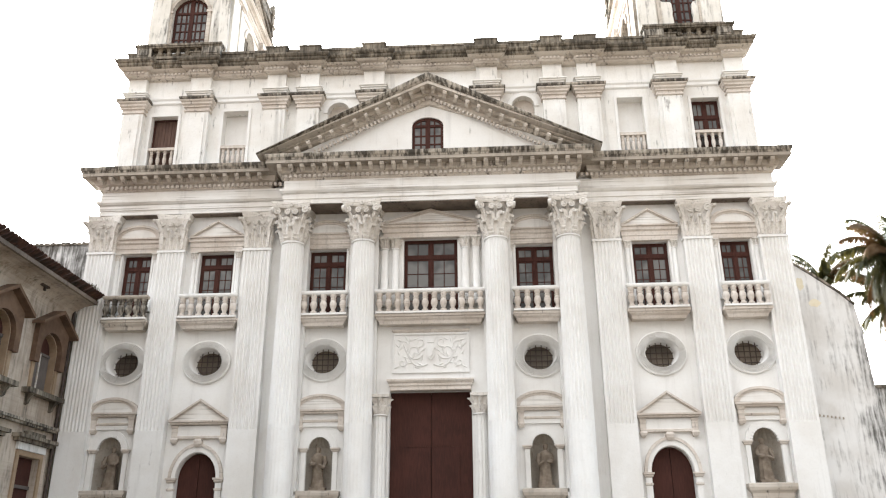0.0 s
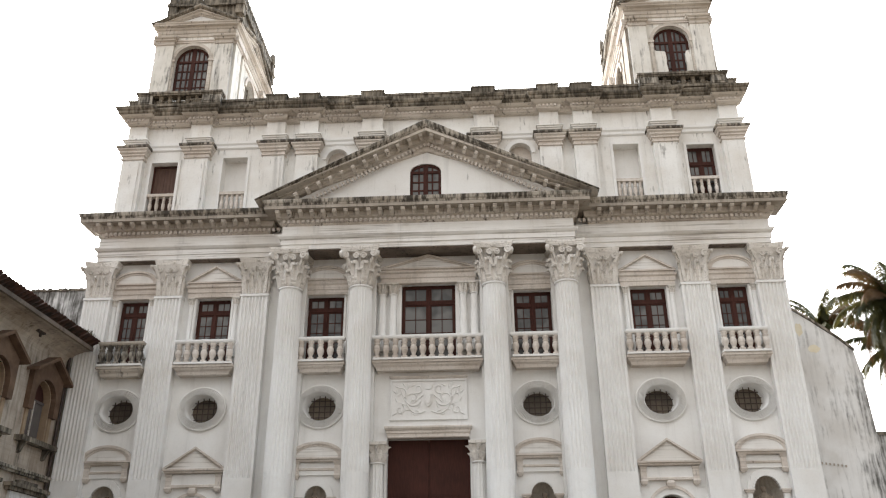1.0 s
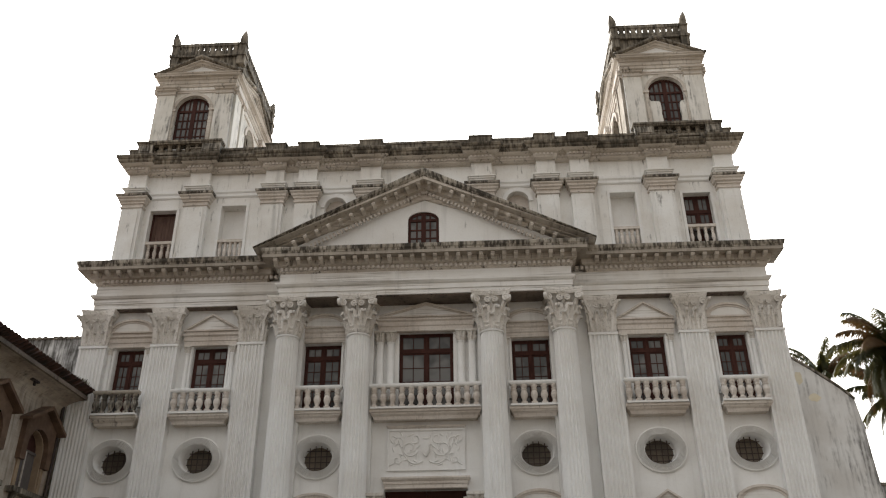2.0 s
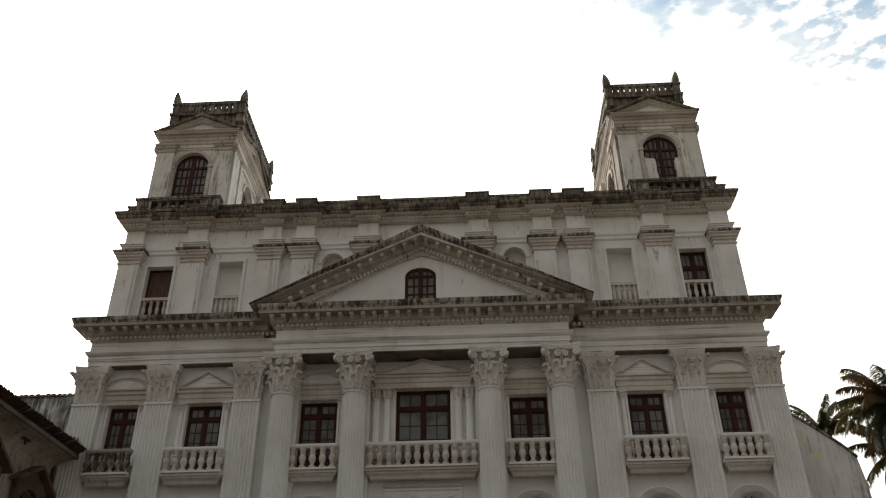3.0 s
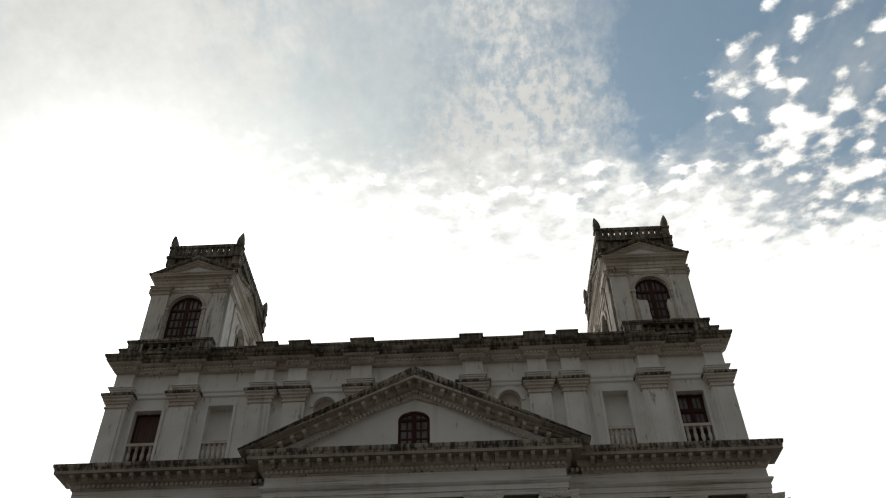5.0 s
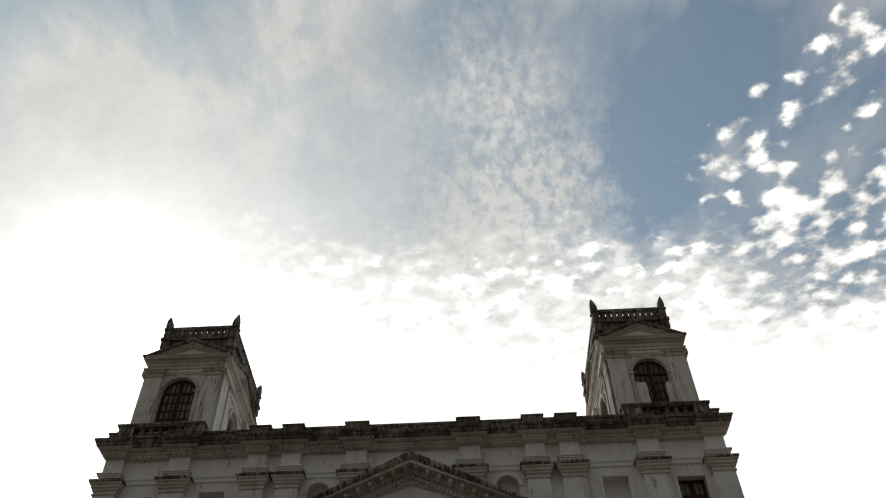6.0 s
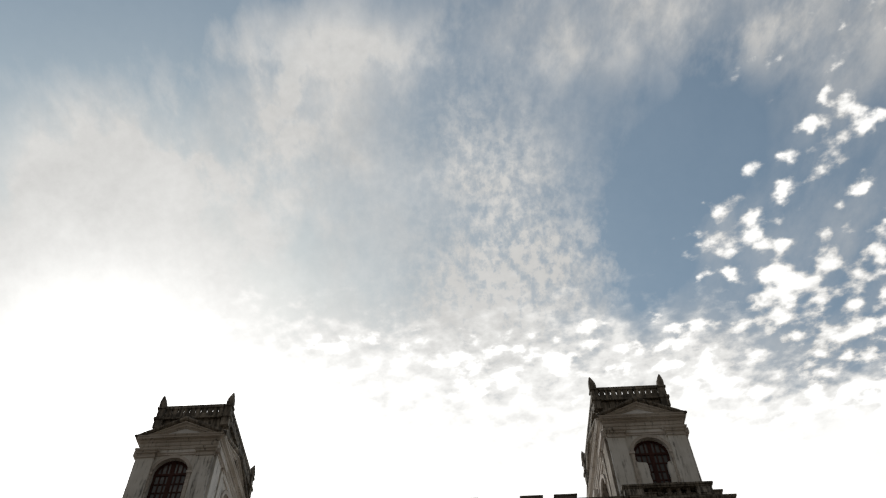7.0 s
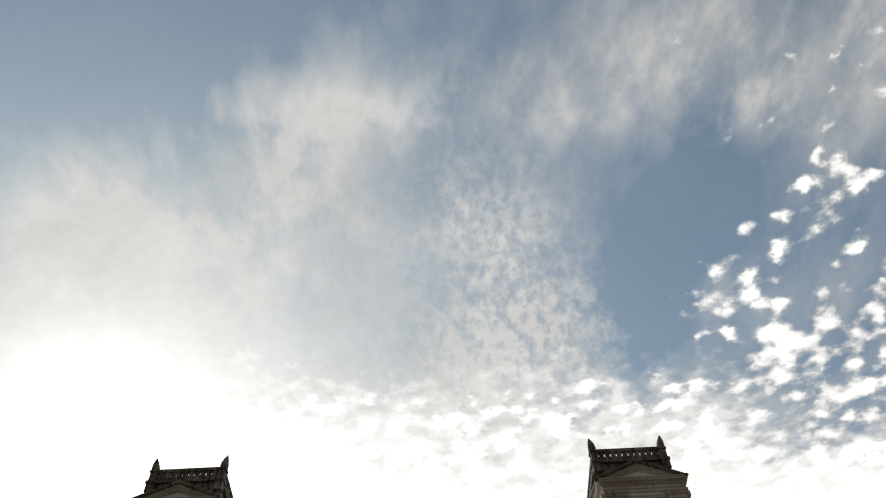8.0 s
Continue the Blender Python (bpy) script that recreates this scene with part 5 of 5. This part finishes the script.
relief_panel = group("relief_panel", church)
relief_panel["label"] = "white stucco panel with a crowned shield among scrolling branches"
part("field", boxes((-1.45, 1.45, -0.03, -0.001, 8.24, 9.76)), WHITE, relief_panel)
part("border", ring(rect(-1.5, 1.5, 8.2, 9.8), rect(-1.42, 1.42, 8.28, 9.72), -0.075, -0.031), WHITE, relief_panel)
part("border_top", swept(-1.45, 1.45, -0.05, 0.0, [(0.0, 9.8), (0.03, 9.82), (0.08, 9.88), (0.08, 9.92), (0.0, 9.93)]), TRIM, relief_panel)
bm = bmesh.new()
for s in (-1, 1):
    tube(bm, [(s * (0.12 + 0.95 * t), -0.05, 8.55 - 0.14 * math.sin(math.pi * t) + 0.85 * t ** 3) for t in [i / 12 for i in range(13)]], [0.026 - 0.010 * i / 12 for i in range(13)])
    for ox, oz, r, a0, turn in ((0.62, 9.05, 0.34, 200, 420), (1.08, 9.3, 0.24, 240, -380), (1.1, 8.62, 0.2, 120, 380), (0.42, 9.42, 0.2, -60, -360)):
        tube(bm, [(s * (ox + r * (1 - 0.75 * t) * math.cos(radians(a0 + turn * t))), -0.05, oz + r * (1 - 0.75 * t) * math.sin(radians(a0 + turn * t))) for t in [i / 16 for i in range(17)]], [0.021 - 0.009 * i / 16 for i in range(17)])
    for lx, lz, a in ((0.9, 9.1, 40), (1.25, 9.0, 70), (0.75, 8.62, -20), (0.5, 9.2, 60), (0.66, 8.92, 100), (0.95, 8.82, 15), (1.15, 9.2, 120), (0.95, 9.6, 60), (0.4, 8.55, 30), (1.02, 8.5, 75), (1.3, 9.3, 50), (0.6, 9.55, 150), (0.48, 8.95, -40), (0.35, 8.75, 110), (1.2, 9.5, 20), (0.8, 9.5, 100), (0.55, 8.42, 200), (1.3, 8.45, -30), (0.3, 9.1, 140)):
        d = Vector((math.cos(radians(a)), 0, math.sin(radians(a))))
        tube(bm, [Vector((s * (lx + d.x * q), -0.045, lz + d.z * q)) for q in (-0.1, -0.05, 0.0, 0.06, 0.13)], [0.006, 0.02, 0.028, 0.019, 0.005])
part("branches", bm, WHITE, relief_panel, smooth=True)
bm = bmesh.new()
shield = [(0, 8.62), (0.12, 8.72), (0.2, 8.9), (0.19, 9.1), (0.24, 9.25), (0.17, 9.38), (0, 9.42), (-0.17, 9.38), (-0.24, 9.25), (-0.19, 9.1), (-0.2, 8.9), (-0.12, 8.72)]
prism(bm, [(x * 0.7, 9.05 + (z - 9.05) * 0.8) for x, z in shield], -0.12, -0.031)
prism(bm, [(x * 0.42, 9.05 + (z - 9.05) * 0.55) for x, z in shield], -0.16, -0.121)
part("shield", bm, WHITE, relief_panel)
bm = bmesh.new()
prism(bm, [(-0.12, 9.40), (0.12, 9.40), (0.18, 9.6), (0.09, 9.53), (0.0, 9.64), (-0.09, 9.53), (-0.18, 9.6)], -0.08, -0.031)
part("crown", bm, WHITE, relief_panel)

# broken masonry that narrows the foot of one tower's window
for q, wide in ((-1, 0.5), (1, 0.26)):
    x = 11.28 + q * 0.815
    bm = bmesh.new()
    edge = [(0.0, 23.6), (wide, 23.6), (wide, 24.0), (wide - 0.03, 24.3), (wide, 24.5), (wide - 0.02, 24.92), (wide - 0.07, 25.0), (0.08, 25.03), (0.0, 25.1)]
    prism(bm, [(x - q * u, z) for u, z in edge], -0.12, 0.07)
    part("window_block", bm, TOWER, towers[1], "mould-stained masonry block in the tower window")
bm = bmesh.new()
rb = random.Random(4)
for i in range(9):
    x = 10.5 + 0.185 * i
    box(bm, x, x + rb.uniform(0.12, 0.24), -0.26 - rb.uniform(0, 0.06), -0.101, 23.44, 23.66 + rb.uniform(-0.06, 0.10))
part("window_ledge", bm, MOULD, towers[1], "crumbling blackened window sill")

# attic windows, blind openings and their low balustrades
arched_window("window", -0.05, 0.66, 17.2, 18.55, 0.40, MID_Y + 0.12, church, 4, 3)
for s in (-1, 1):
    if s > 0:
        opening_window("window", s * 11.86, 0.6, 17.3, 20.02, 0.3, (2, 4))
    else:
        w = group("window", church)
        w["label"] = "attic window with closed brown board shutters"
        part("frame", ring(rect(-12.46, -11.26, 17.3, 20.02), rect(-12.38, -11.34, 17.38, 19.94), 0.28, 0.4), WOOD, w)
        for i in range(7):
            x = -12.375 + i * 0.148
            part("board", boxes((x, x + 0.138, 0.32 + 0.006 * (i % 2), 0.37, 17.39, 19.93)), BOARDS, w)
    part("blind_panel", boxes((s * 8.05, s * 9.27, 0.45, 0.59, 17.25, 20.2)), WHITE, church, "white plastered blind opening")
    part("blind_niche", boxes((s * 3.5, s * 4.6, 0.3, 0.5, 17.3, 20.5)), TRIM, church)
    for c, half, top in ((11.86, 0.6, 20.02), (8.66, 0.56, 20.16)):
        cx = s * c
        part("surround", slab(rect(cx - half - 0.12, cx + half + 0.12, 17.05, top + 0.12), [rect(cx - half, cx + half, 17.06, top)], -0.05, -0.001), WHITE, church)
        b = group("attic_balustrade", church)
        part("rail", boxes((cx - half, cx + half, -0.04, 0.2, 18.32, 18.45)), TRIM, b, "mould-edged rail")
        for i in range(4 if c > 10 else 5):
            baluster(b, cx - half + 2 * half * (i + 0.5) / (4 if c > 10 else 5), 0.08, 17.5, 0.82, 0.8)
    bm = bmesh.new()
    prism(bm, arc_pts(s * 4.05, 0.68, 19.9, 0.68, 18) + arc_pts(s * 4.05, 0.5, 19.9, 0.5, 18)[::-1], -0.07, -0.001)
    part("niche_archivolt", bm, WHITE, church)
for s, t in zip((-1, 1), towers):
    arched_window("tower_window", s * 11.28, 0.82, 23.6, 25.62, 0.80, 0.08, t, 6, 4)
    bm = bmesh.new()
    prism(bm, arc_pts(s * 11.28, 0.98, 25.62, 0.96, 18) + arc_pts(s * 11.28, 0.82, 25.62, 0.80, 18)[::-1], -0.16, -0.101)
    part("tower_archivolt", bm, CORNICE, church)
    for q in (-1, 1):
        part("tower_jamb", boxes((s * 11.28 + q * 0.83, s * 11.28 + q * 1.0, -0.16, -0.101, 23.0, 25.5)), CORNICE, church)
        part("tower_impost", boxes((s * 11.28 + q * 0.80, s * 11.28 + q * 1.12, -0.2, -0.102, 25.5, 25.62)), TRIM, church)
    for i in range(5):
        part("foot_baluster", turned([(r * 1.2, 22.76 + z * 0.55) for r, z in BAL_PROF], 10, s * (10.6 + i * 0.42), -0.5), MOULD, t, smooth=True)
    # inner side: iron grille in the arched opening
    for y in (2.5, 2.9, 3.3):
        part("tower_grille_bar", boxes((s * 9.6 - 0.02, s * 9.6 + 0.02, y - 0.02, y + 0.02, 23.6, 26.2)), IRON, t)
    for z in (24.1, 24.7, 25.3):
        part("tower_grille_bar", boxes((s * 9.63 - 0.02, s * 9.63 + 0.02, 2.2, 3.6, z - 0.02, z + 0.02)), IRON, t)
# ---- flank walls, convent wing and palms ----
bm = bmesh.new()
prism(bm, [(14.31, 0.02), (17.3, 0.02), (17.0, 4.0), (16.78, 6.5), (16.70, 8.6), (16.68, 9.6), (16.56, 10.6), (16.05, 11.12), (15.1, 11.9), (14.4, 12.42), (14.31, 12.45)], 0.25, 0.95)
flank = tagged(part("wall_flank", bm, FLANK, None), "white plastered buttress wall with sloping top and black mould", "wall", kind="structure")
bm = bmesh.new()
for (xa, za), (xb, zb) in (((14.36, 12.44), (15.1, 11.92)), ((15.1, 11.92), (16.05, 11.14)), ((16.05, 11.14), (16.56, 10.62))):
    prism(bm, [(xa, za + 0.005), (xb, zb + 0.005), (xb + 0.03, zb + 0.09), (xa + 0.03, za + 0.09)], 0.2, 1.0)
part("coping", bm, MOULD, flank, "mould-darkened coping")
PATCH = plain("yellowed_repair_plaster", (0.62, 0.54, 0.38), (0.70, 0.65, 0.53), 0.9, 3.0)
for px, pz, rx, rz_ in ((14.62, 11.55, 0.15, 0.30), (15.08, 10.75, 0.24, 0.17)):
    rp = random.Random(int(px * 10))
    bm = bmesh.new()
    prism(bm, [(px + rx * rp.uniform(0.75, 1.1) * math.cos(k * math.pi / 7), pz + rz_ * rp.uniform(0.75, 1.1) * math.sin(k * math.pi / 7)) for k in range(14)], 0.244, 0.249)
    part("repair_patch", bm, PATCH, flank, "yellowed patch of repaired plaster")
for k in range(7):
    part("masonry_stub", boxes((14.5 + 0.14 * k, 14.55 + 0.14 * k, 0.22, 0.249, 6.34 - 0.02 * k, 6.42 - 0.02 * k)), SHADED_STAIN, flank)
low = tagged(part("wall_low", boxes((16.6, 30.0, 3.0, 3.4, 0.02, 7.9)), FLANK, None), "low white boundary wall stained with mould", "wall", kind="structure")
part("coping", boxes((16.6, 30.0, 2.9, 3.5, 7.9, 8.03)), MOULD, low)
rear = tagged(part("wall_rear", boxes((-24.0, -14.32, 1.0, 1.5, 0.02, 14.35)), DAMP, None), "white plastered side wall with a grey damp stain", "wall", kind="structure")


part("coping", boxes((-24.0, -14.33, 0.93, 1.57, 14.351, 14.42)), MOULD, rear, "dark tiled coping")


def tile_mesh():
    """One half-round clay tile, a trough turned upside down, 0.42 m long, lying along -x downhill."""
    bm = bmesh.new()
    rows = []
    for x, r in ((0.0, 0.10), (-0.42, 0.115)):
        rows.append([bm.verts.new((x, r * math.cos(math.pi * i / 6), r * 0.75 * math.sin(math.pi * i / 6))) for i in range(7)])
        rows.append([bm.verts.new((x, (r - 0.018) * math.cos(math.pi * i / 6), (r - 0.018) * 0.75 * math.sin(math.pi * i / 6))) for i in range(7)])
    a, ai, b, bi = rows
    for i in range(6):
        bm.faces.new((a[i], a[i + 1], b[i + 1], b[i]))
        bm.faces.new((ai[i], ai[i + 1], bi[i + 1], bi[i]))
        bm.faces.new((a[i], a[i + 1], ai[i + 1], ai[i]))
        bm.faces.new((b[i], b[i + 1], bi[i + 1], bi[i]))
    return bm


tile_src = part("roof_tile", tile_mesh(), TILE, rear)
TILE_DATA = tile_src.data
bpy.data.objects.remove(tile_src)
for i in range(40):
    ob = new("roof_tile", TILE_DATA)
    ob.parent = rear
    ob.location, ob.rotation_euler = (-14.5 - i * 0.235, 1.42, 14.40 + random.uniform(-0.01, 0.02)), (0, radians(random.uniform(-3, 3)), radians(90 + random.uniform(-4, 4)))

convent = tagged(group("convent_wing", None, (0, 0, 0)), "two-storey convent wing with arched windows and tiled eaves", "building")
CX, EAVE_X, EAVE_Z = -14.42, -13.5, 11.18


def turn_in(bm, x0):
    """Lays an outline drawn in x and z (depth in y) onto the wing's long wall: x becomes y, depth goes into the wall."""
    for v in bm.verts:
        v.co = Vector((x0 - v.co.y, v.co.x, v.co.z))
    return bm


WIN_Y = [-1.85 - 3.25 * i for i in range(9)]
holes = []
for y in WIN_Y:
    holes.append(arched(y, 0.74, 7.35, 8.85, 0.72))
    holes.append(rect(y - 0.72, y + 0.72, 1.2, 4.98))
part("wall", turn_in(slab(rect(-34.0, -0.02, 0.02, 11.18), holes, 0.0, 0.5), CX), CONVENT, convent, "stained greyish plaster wall")
# added backing wall, painted with the rooms' darkness
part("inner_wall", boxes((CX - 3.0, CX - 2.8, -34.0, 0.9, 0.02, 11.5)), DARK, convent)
part("end_wall", boxes((CX - 8.0, CX, -34.5, -34.02, 0.02, 11.5)), FLANK, convent)
# roof: slope up and away from the eave, on a boarded soffit
pitch = math.tan(radians(24))
bm = bmesh.new()
va = [(EAVE_X, EAVE_Z), (EAVE_X, EAVE_Z + 0.10), (CX - 7.0, EAVE_Z + 0.10 + pitch * (EAVE_X - CX + 7.0)), (CX - 7.0, EAVE_Z + pitch * (EAVE_X - CX + 7.0))]
lo = [bm.verts.new((x, -34.5, z)) for x, z in va]
hi = [bm.verts.new((x, -0.42, z)) for x, z in va]
for i in range(4):
    bm.faces.new((lo[i], lo[(i + 1) % 4], hi[(i + 1) % 4], hi[i]))
bm.faces.new(lo), bm.faces.new(hi)
part("roof", bm, TILE, convent, "weathered clay tile roof")
bm = bmesh.new()
cove = [(CX, 10.55)] + [(CX + (EAVE_X - CX - 0.06) * (1 - math.cos(radians(a))), 10.55 + (EAVE_Z - 10.60) * math.sin(radians(a))) for a in (15, 30, 45, 60, 75, 90)] + [(CX, EAVE_Z - 0.045)]
lo = [bm.verts.new((x + 0.002, -34.4, z)) for x, z in cove]
hi = [bm.verts.new((x + 0.002, -0.43, z)) for x, z in cove]
for i in range(len(cove)):
    bm.faces.new((lo[i], lo[(i + 1) % len(cove)], hi[(i + 1) % len(cove)], hi[i]))
bm.faces.new(lo), bm.faces.new(hi)
part("cove", bm, CONVENT, convent, "coved plaster under the eave")
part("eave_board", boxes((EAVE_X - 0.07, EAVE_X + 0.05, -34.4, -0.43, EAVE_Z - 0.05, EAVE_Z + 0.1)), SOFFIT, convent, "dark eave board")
part("iron_bracket", boxes((CX + 0.3, CX + 0.42, -3.6, -3.1, 10.95, 11.02), (CX + 0.33, CX + 0.39, -3.4, -3.3, 10.8, 10.95)), IRON, convent)
for i in range(118):
    y = -0.55 - i * 0.24
    for k in range(2):
        ob = new("roof_tile", TILE_DATA)
        ob.parent = convent
        ob.location = (EAVE_X + 0.30 - k * 0.37 - 0.36, y, EAVE_Z + 0.14 + k * 0.165 + random.uniform(-0.008, 0.012))
        ob.rotation_euler = (0, radians(24 + random.uniform(-3, 3)), radians(180 + random.uniform(-3, 3)))
# weeds on the eave where it meets the church
bm = bmesh.new()
rw = random.Random(5)
for i in range(420):
    t, far = rw.random(), rw.random() ** 1.5
    bx, by = EAVE_X - 0.03 - 0.2 * t, -0.3 - 3.2 * far
    bz = EAVE_Z + 0.1 + pitch * (EAVE_X - bx)
    h, dx, dy = rw.uniform(0.2, 0.7) * (1 - 0.75 * far), rw.uniform(-0.12, 0.12), rw.uniform(-0.1, 0.1)
    vs = [bm.verts.new(q) for q in ((bx - 0.012, by, bz), (bx + 0.012, by, bz), (bx + dx + 0.006, by + dy, bz + h), (bx + dx - 0.006, by + dy, bz + h))]
    bm.faces.new(vs)
tagged(part("weeds", bm, plain("dry_weeds", (0.09, 0.085, 0.045), (0.05, 0.045, 0.03), 0.8), None), "dry dark weeds growing on the tiled eave", "weeds", kind="stuff")


def convent_window(y):
    w = group("window", convent)
    w["label"] = "arched window with buff surround and grey shutters"
    for s in (-1, 1):
        part("jamb", boxes((CX, CX + 0.06, y + s * 0.75, y + s * 0.93, 7.31, 8.3) if s > 0 else (CX, CX + 0.06, y - 0.93, y - 0.75, 7.31, 8.3)), OCHRE, w)
    part("reveal", turn_in(slab(arched(y, 0.738, 7.36, 8.85, 0.718), [arched(y, 0.70, 7.37, 8.85, 0.68)], 0.002, 0.3), CX), OCHRE, w)
    bm = bmesh.new()
    arch = [(y + 0.745 * math.cos(math.pi * (1 - k / 12)), 8.85 + 0.725 * math.sin(math.pi * k / 12)) for k in range(13)]
    prism(bm, [(y - 1.08, 8.3), (y - 0.745, 8.3), *arch, (y + 0.745, 8.3), (y + 1.08, 8.3), (y + 1.08, 9.72), (y, 10.32), (y - 1.08, 9.72)], -0.2, -0.002)
    part("hood_face", turn_in(bm, CX), HOOD, w, "brown rendered panel round the arch")
    for s in (-1, 1):
        bm = bmesh.new()
        prism(bm, [(y, 10.34), (y + s * 1.32, 9.62), (y + s * 1.32, 9.74), (y, 10.48)], -0.48, -0.001)
        part("hood_slope", turn_in(bm, CX), HOOD, w)
    part("sill", boxes((CX, CX + 0.34, y - 1.25, y + 1.25, 7.12, 7.3)), MOULD, w)
    for s in (-1, 1):
        bm = bmesh.new()
        prism(bm, [(-0.28, 7.12), (0.0, 7.12), (0.0, 6.72), (-0.1, 6.78), (-0.16, 6.95)], y + s * 0.85 - 0.08, y + s * 0.85 + 0.08)
        for v in bm.verts:
            v.co = Vector((CX - v.co.x, v.co.y, v.co.z))
        part("bracket", bm, MOULD, w)
        part("shutter", boxes((CX - 0.32, CX - 0.26, min(y + s * 0.03, y + s * 0.73), max(y + s * 0.03, y + s * 0.73), 7.36, 8.78)), GREYWOOD, w)
    bm = bmesh.new()
    prism(bm, arc_pts(y, 0.70, 8.85, 0.68, 14), 0.27, 0.31)
    part("fanlight", turn_in(bm, CX), WOOD, w)
    part("bar", boxes((CX - 0.25, CX - 0.21, y - 0.69, y + 0.69, 8.76, 8.86)), GREYWOOD, w)
    part("bar", boxes((CX - 0.245, CX - 0.20, y - 0.03, y + 0.03, 7.36, 8.8)), TRIM, w)


def convent_door(y):
    d = group("lower_window", convent)
    d["label"] = "tall dark lower window with buff jambs and stained cornice"
    part("surround", turn_in(slab(rect(y - 0.9, y + 0.9, 1.2, 5.16), [rect(y - 0.72, y + 0.72, 1.21, 4.98)], -0.06, -0.001), CX), OCHRE, d)
    part("head", boxes((CX, CX + 0.1, y - 0.95, y + 0.95, 5.17, 5.42)), FLANK, d)
    part("cornice", boxes((CX, CX + 0.22, y - 1.2, y + 1.2, 5.43, 5.55), (CX, CX + 0.34, y - 1.32, y + 1.32, 5.551, 5.68), (CX, CX + 0.2, y - 0.6, y + 0.6, 5.681, 5.84)), MOULD, d)
    part("leaf", boxes((CX - 0.3, CX - 0.24, y - 0.71, y + 0.71, 1.22, 4.97)), WOOD, d)
    part("transom", boxes((CX - 0.24, CX - 0.18, y - 0.71, y + 0.71, 3.9, 4.02)), GREYWOOD, d)


for y in WIN_Y[:6]:
    convent_window(y)
    convent_door(y)
part("string_course", boxes((CX, CX + 0.16, -33.9, -0.44, 6.02, 6.1), (CX, CX + 0.24, -33.9, -0.44, 6.101, 6.2)), BROWN, convent)
part("downpipe", turned([(0.06, 0.1), (0.06, 11.3)], 10, CX + 0.1, -0.5), IRON, convent, "rusty rainwater pipe", smooth=True)

# ---- coconut palms behind the flank wall ----


def palm(x, y, top, seed, count, length, droop=1.0, span=135):
    rnd = random.Random(seed)
    tree = tagged(group("palm_tree", None, (x, y, 0)), "coconut palm with drooping green and browned fronds", "palm tree", "palms behind the wall")
    bm = bmesh.new()
    steps = 26
    rows = []
    for i in range(steps + 1):
        t = i / steps
        r = 0.26 - 0.12 * t + 0.012 * (i % 2)
        cx, cy = 0.5 * math.sin(t * 2.2) - 0.4 * t, 0.2 * math.sin(t * 1.5)
        rows.append([bm.verts.new((cx + r * math.cos(2 * math.pi * k / 10), cy + r * math.sin(2 * math.pi * k / 10), top * t)) for k in range(10)])
    for a, b in zip(rows, rows[1:]):
        for k in range(10):
            bm.faces.new((a[k], a[(k + 1) % 10], b[(k + 1) % 10], b[k]))
    bm.faces.new(rows[-1])
    part("trunk", bm, BARK, tree, smooth=True)
    tip = Vector((0.5 * math.sin(2.2) - 0.4, 0.2 * math.sin(1.5), top))
    green, dry = bmesh.new(), bmesh.new()
    for f in range(count):
        bm = dry if rnd.random() < 0.05 + 0.30 * f / count else green
        az = 2 * math.pi * (f * 0.381966) + rnd.uniform(-0.2, 0.2)
        rise = math.radians(82 - span * f / count + rnd.uniform(-8, 8))
        ln = length * rnd.uniform(0.8, 1.05)
        h = Vector((math.cos(az), math.sin(az), 0))
        pts, p, e = [tip.copy()], tip.copy(), rise
        n = 18
        for i in range(n):
            p = p + (h * math.cos(e) + Vector((0, 0, math.sin(e)))) * (ln / n)
            e -= math.radians((2.2 + 4.6 * (i / n)) * droop)
            e = max(e, math.radians(-86))
            pts.append(p.copy())
        tube(bm, pts, [0.035 * (1 - i / (n + 2)) for i in range(n + 1)], 4)
        side = Vector((-h.y, h.x, 0))
        for i in range(6, n * 8):
            q = i / 8.0
            k = min(int(q), n - 1)
            b = pts[k].lerp(pts[k + 1], q - k)
            d = (pts[k + 1] - pts[k]).normalized()
            t = q / n
            w = length * 0.19 * (0.45 + 0.75 * math.sin(math.pi * min(1.0, t * 0.9 + 0.1))) * rnd.uniform(0.75, 1.1)
            for s in (-1, 1):
                if rnd.random() < 0.22:
                    continue
                out = (side * s * 0.8 + d * 0.55 + Vector((0, 0, -0.55 - 0.45 * rnd.random()))).normalized()
                wide = d * 0.019
                mid = b + out * w * 0.5 + Vector((0, 0, -0.01))
                end = b + out * w + Vector((0, 0, -0.22 * w))
                v = [bm.verts.new(c) for c in (b - wide, b + wide, mid + wide, end, mid - wide)]
                bm.faces.new(v)
    part("crown", green, LEAF, tree, "feathery drooping fronds")
    part("dry_fronds", dry, DRY, tree, "sun-browned dry fronds")
    bm = bmesh.new()
    for i in range(7):
        a = i * 0.9
        c = tip + Vector((0.25 * math.cos(a), 0.25 * math.sin(a), -0.3 - 0.08 * (i % 3)))
        bmesh.ops.create_icosphere(bm, subdivisions=2, radius=0.13, matrix=Matrix.Translation(c))
    part("coconuts", bm, LEAF, tree, "cluster of green coconuts", smooth=True)
    return tree


palm(22.5, 8.0, 15.6, 3, 48, 3.4, 1.15)
palm(21.45, 14.0, 16.2, 8, 16, 2.5, 0.6, 80)
palm(23.3, 10.5, 14.0, 12, 24, 3.0, 1.0)
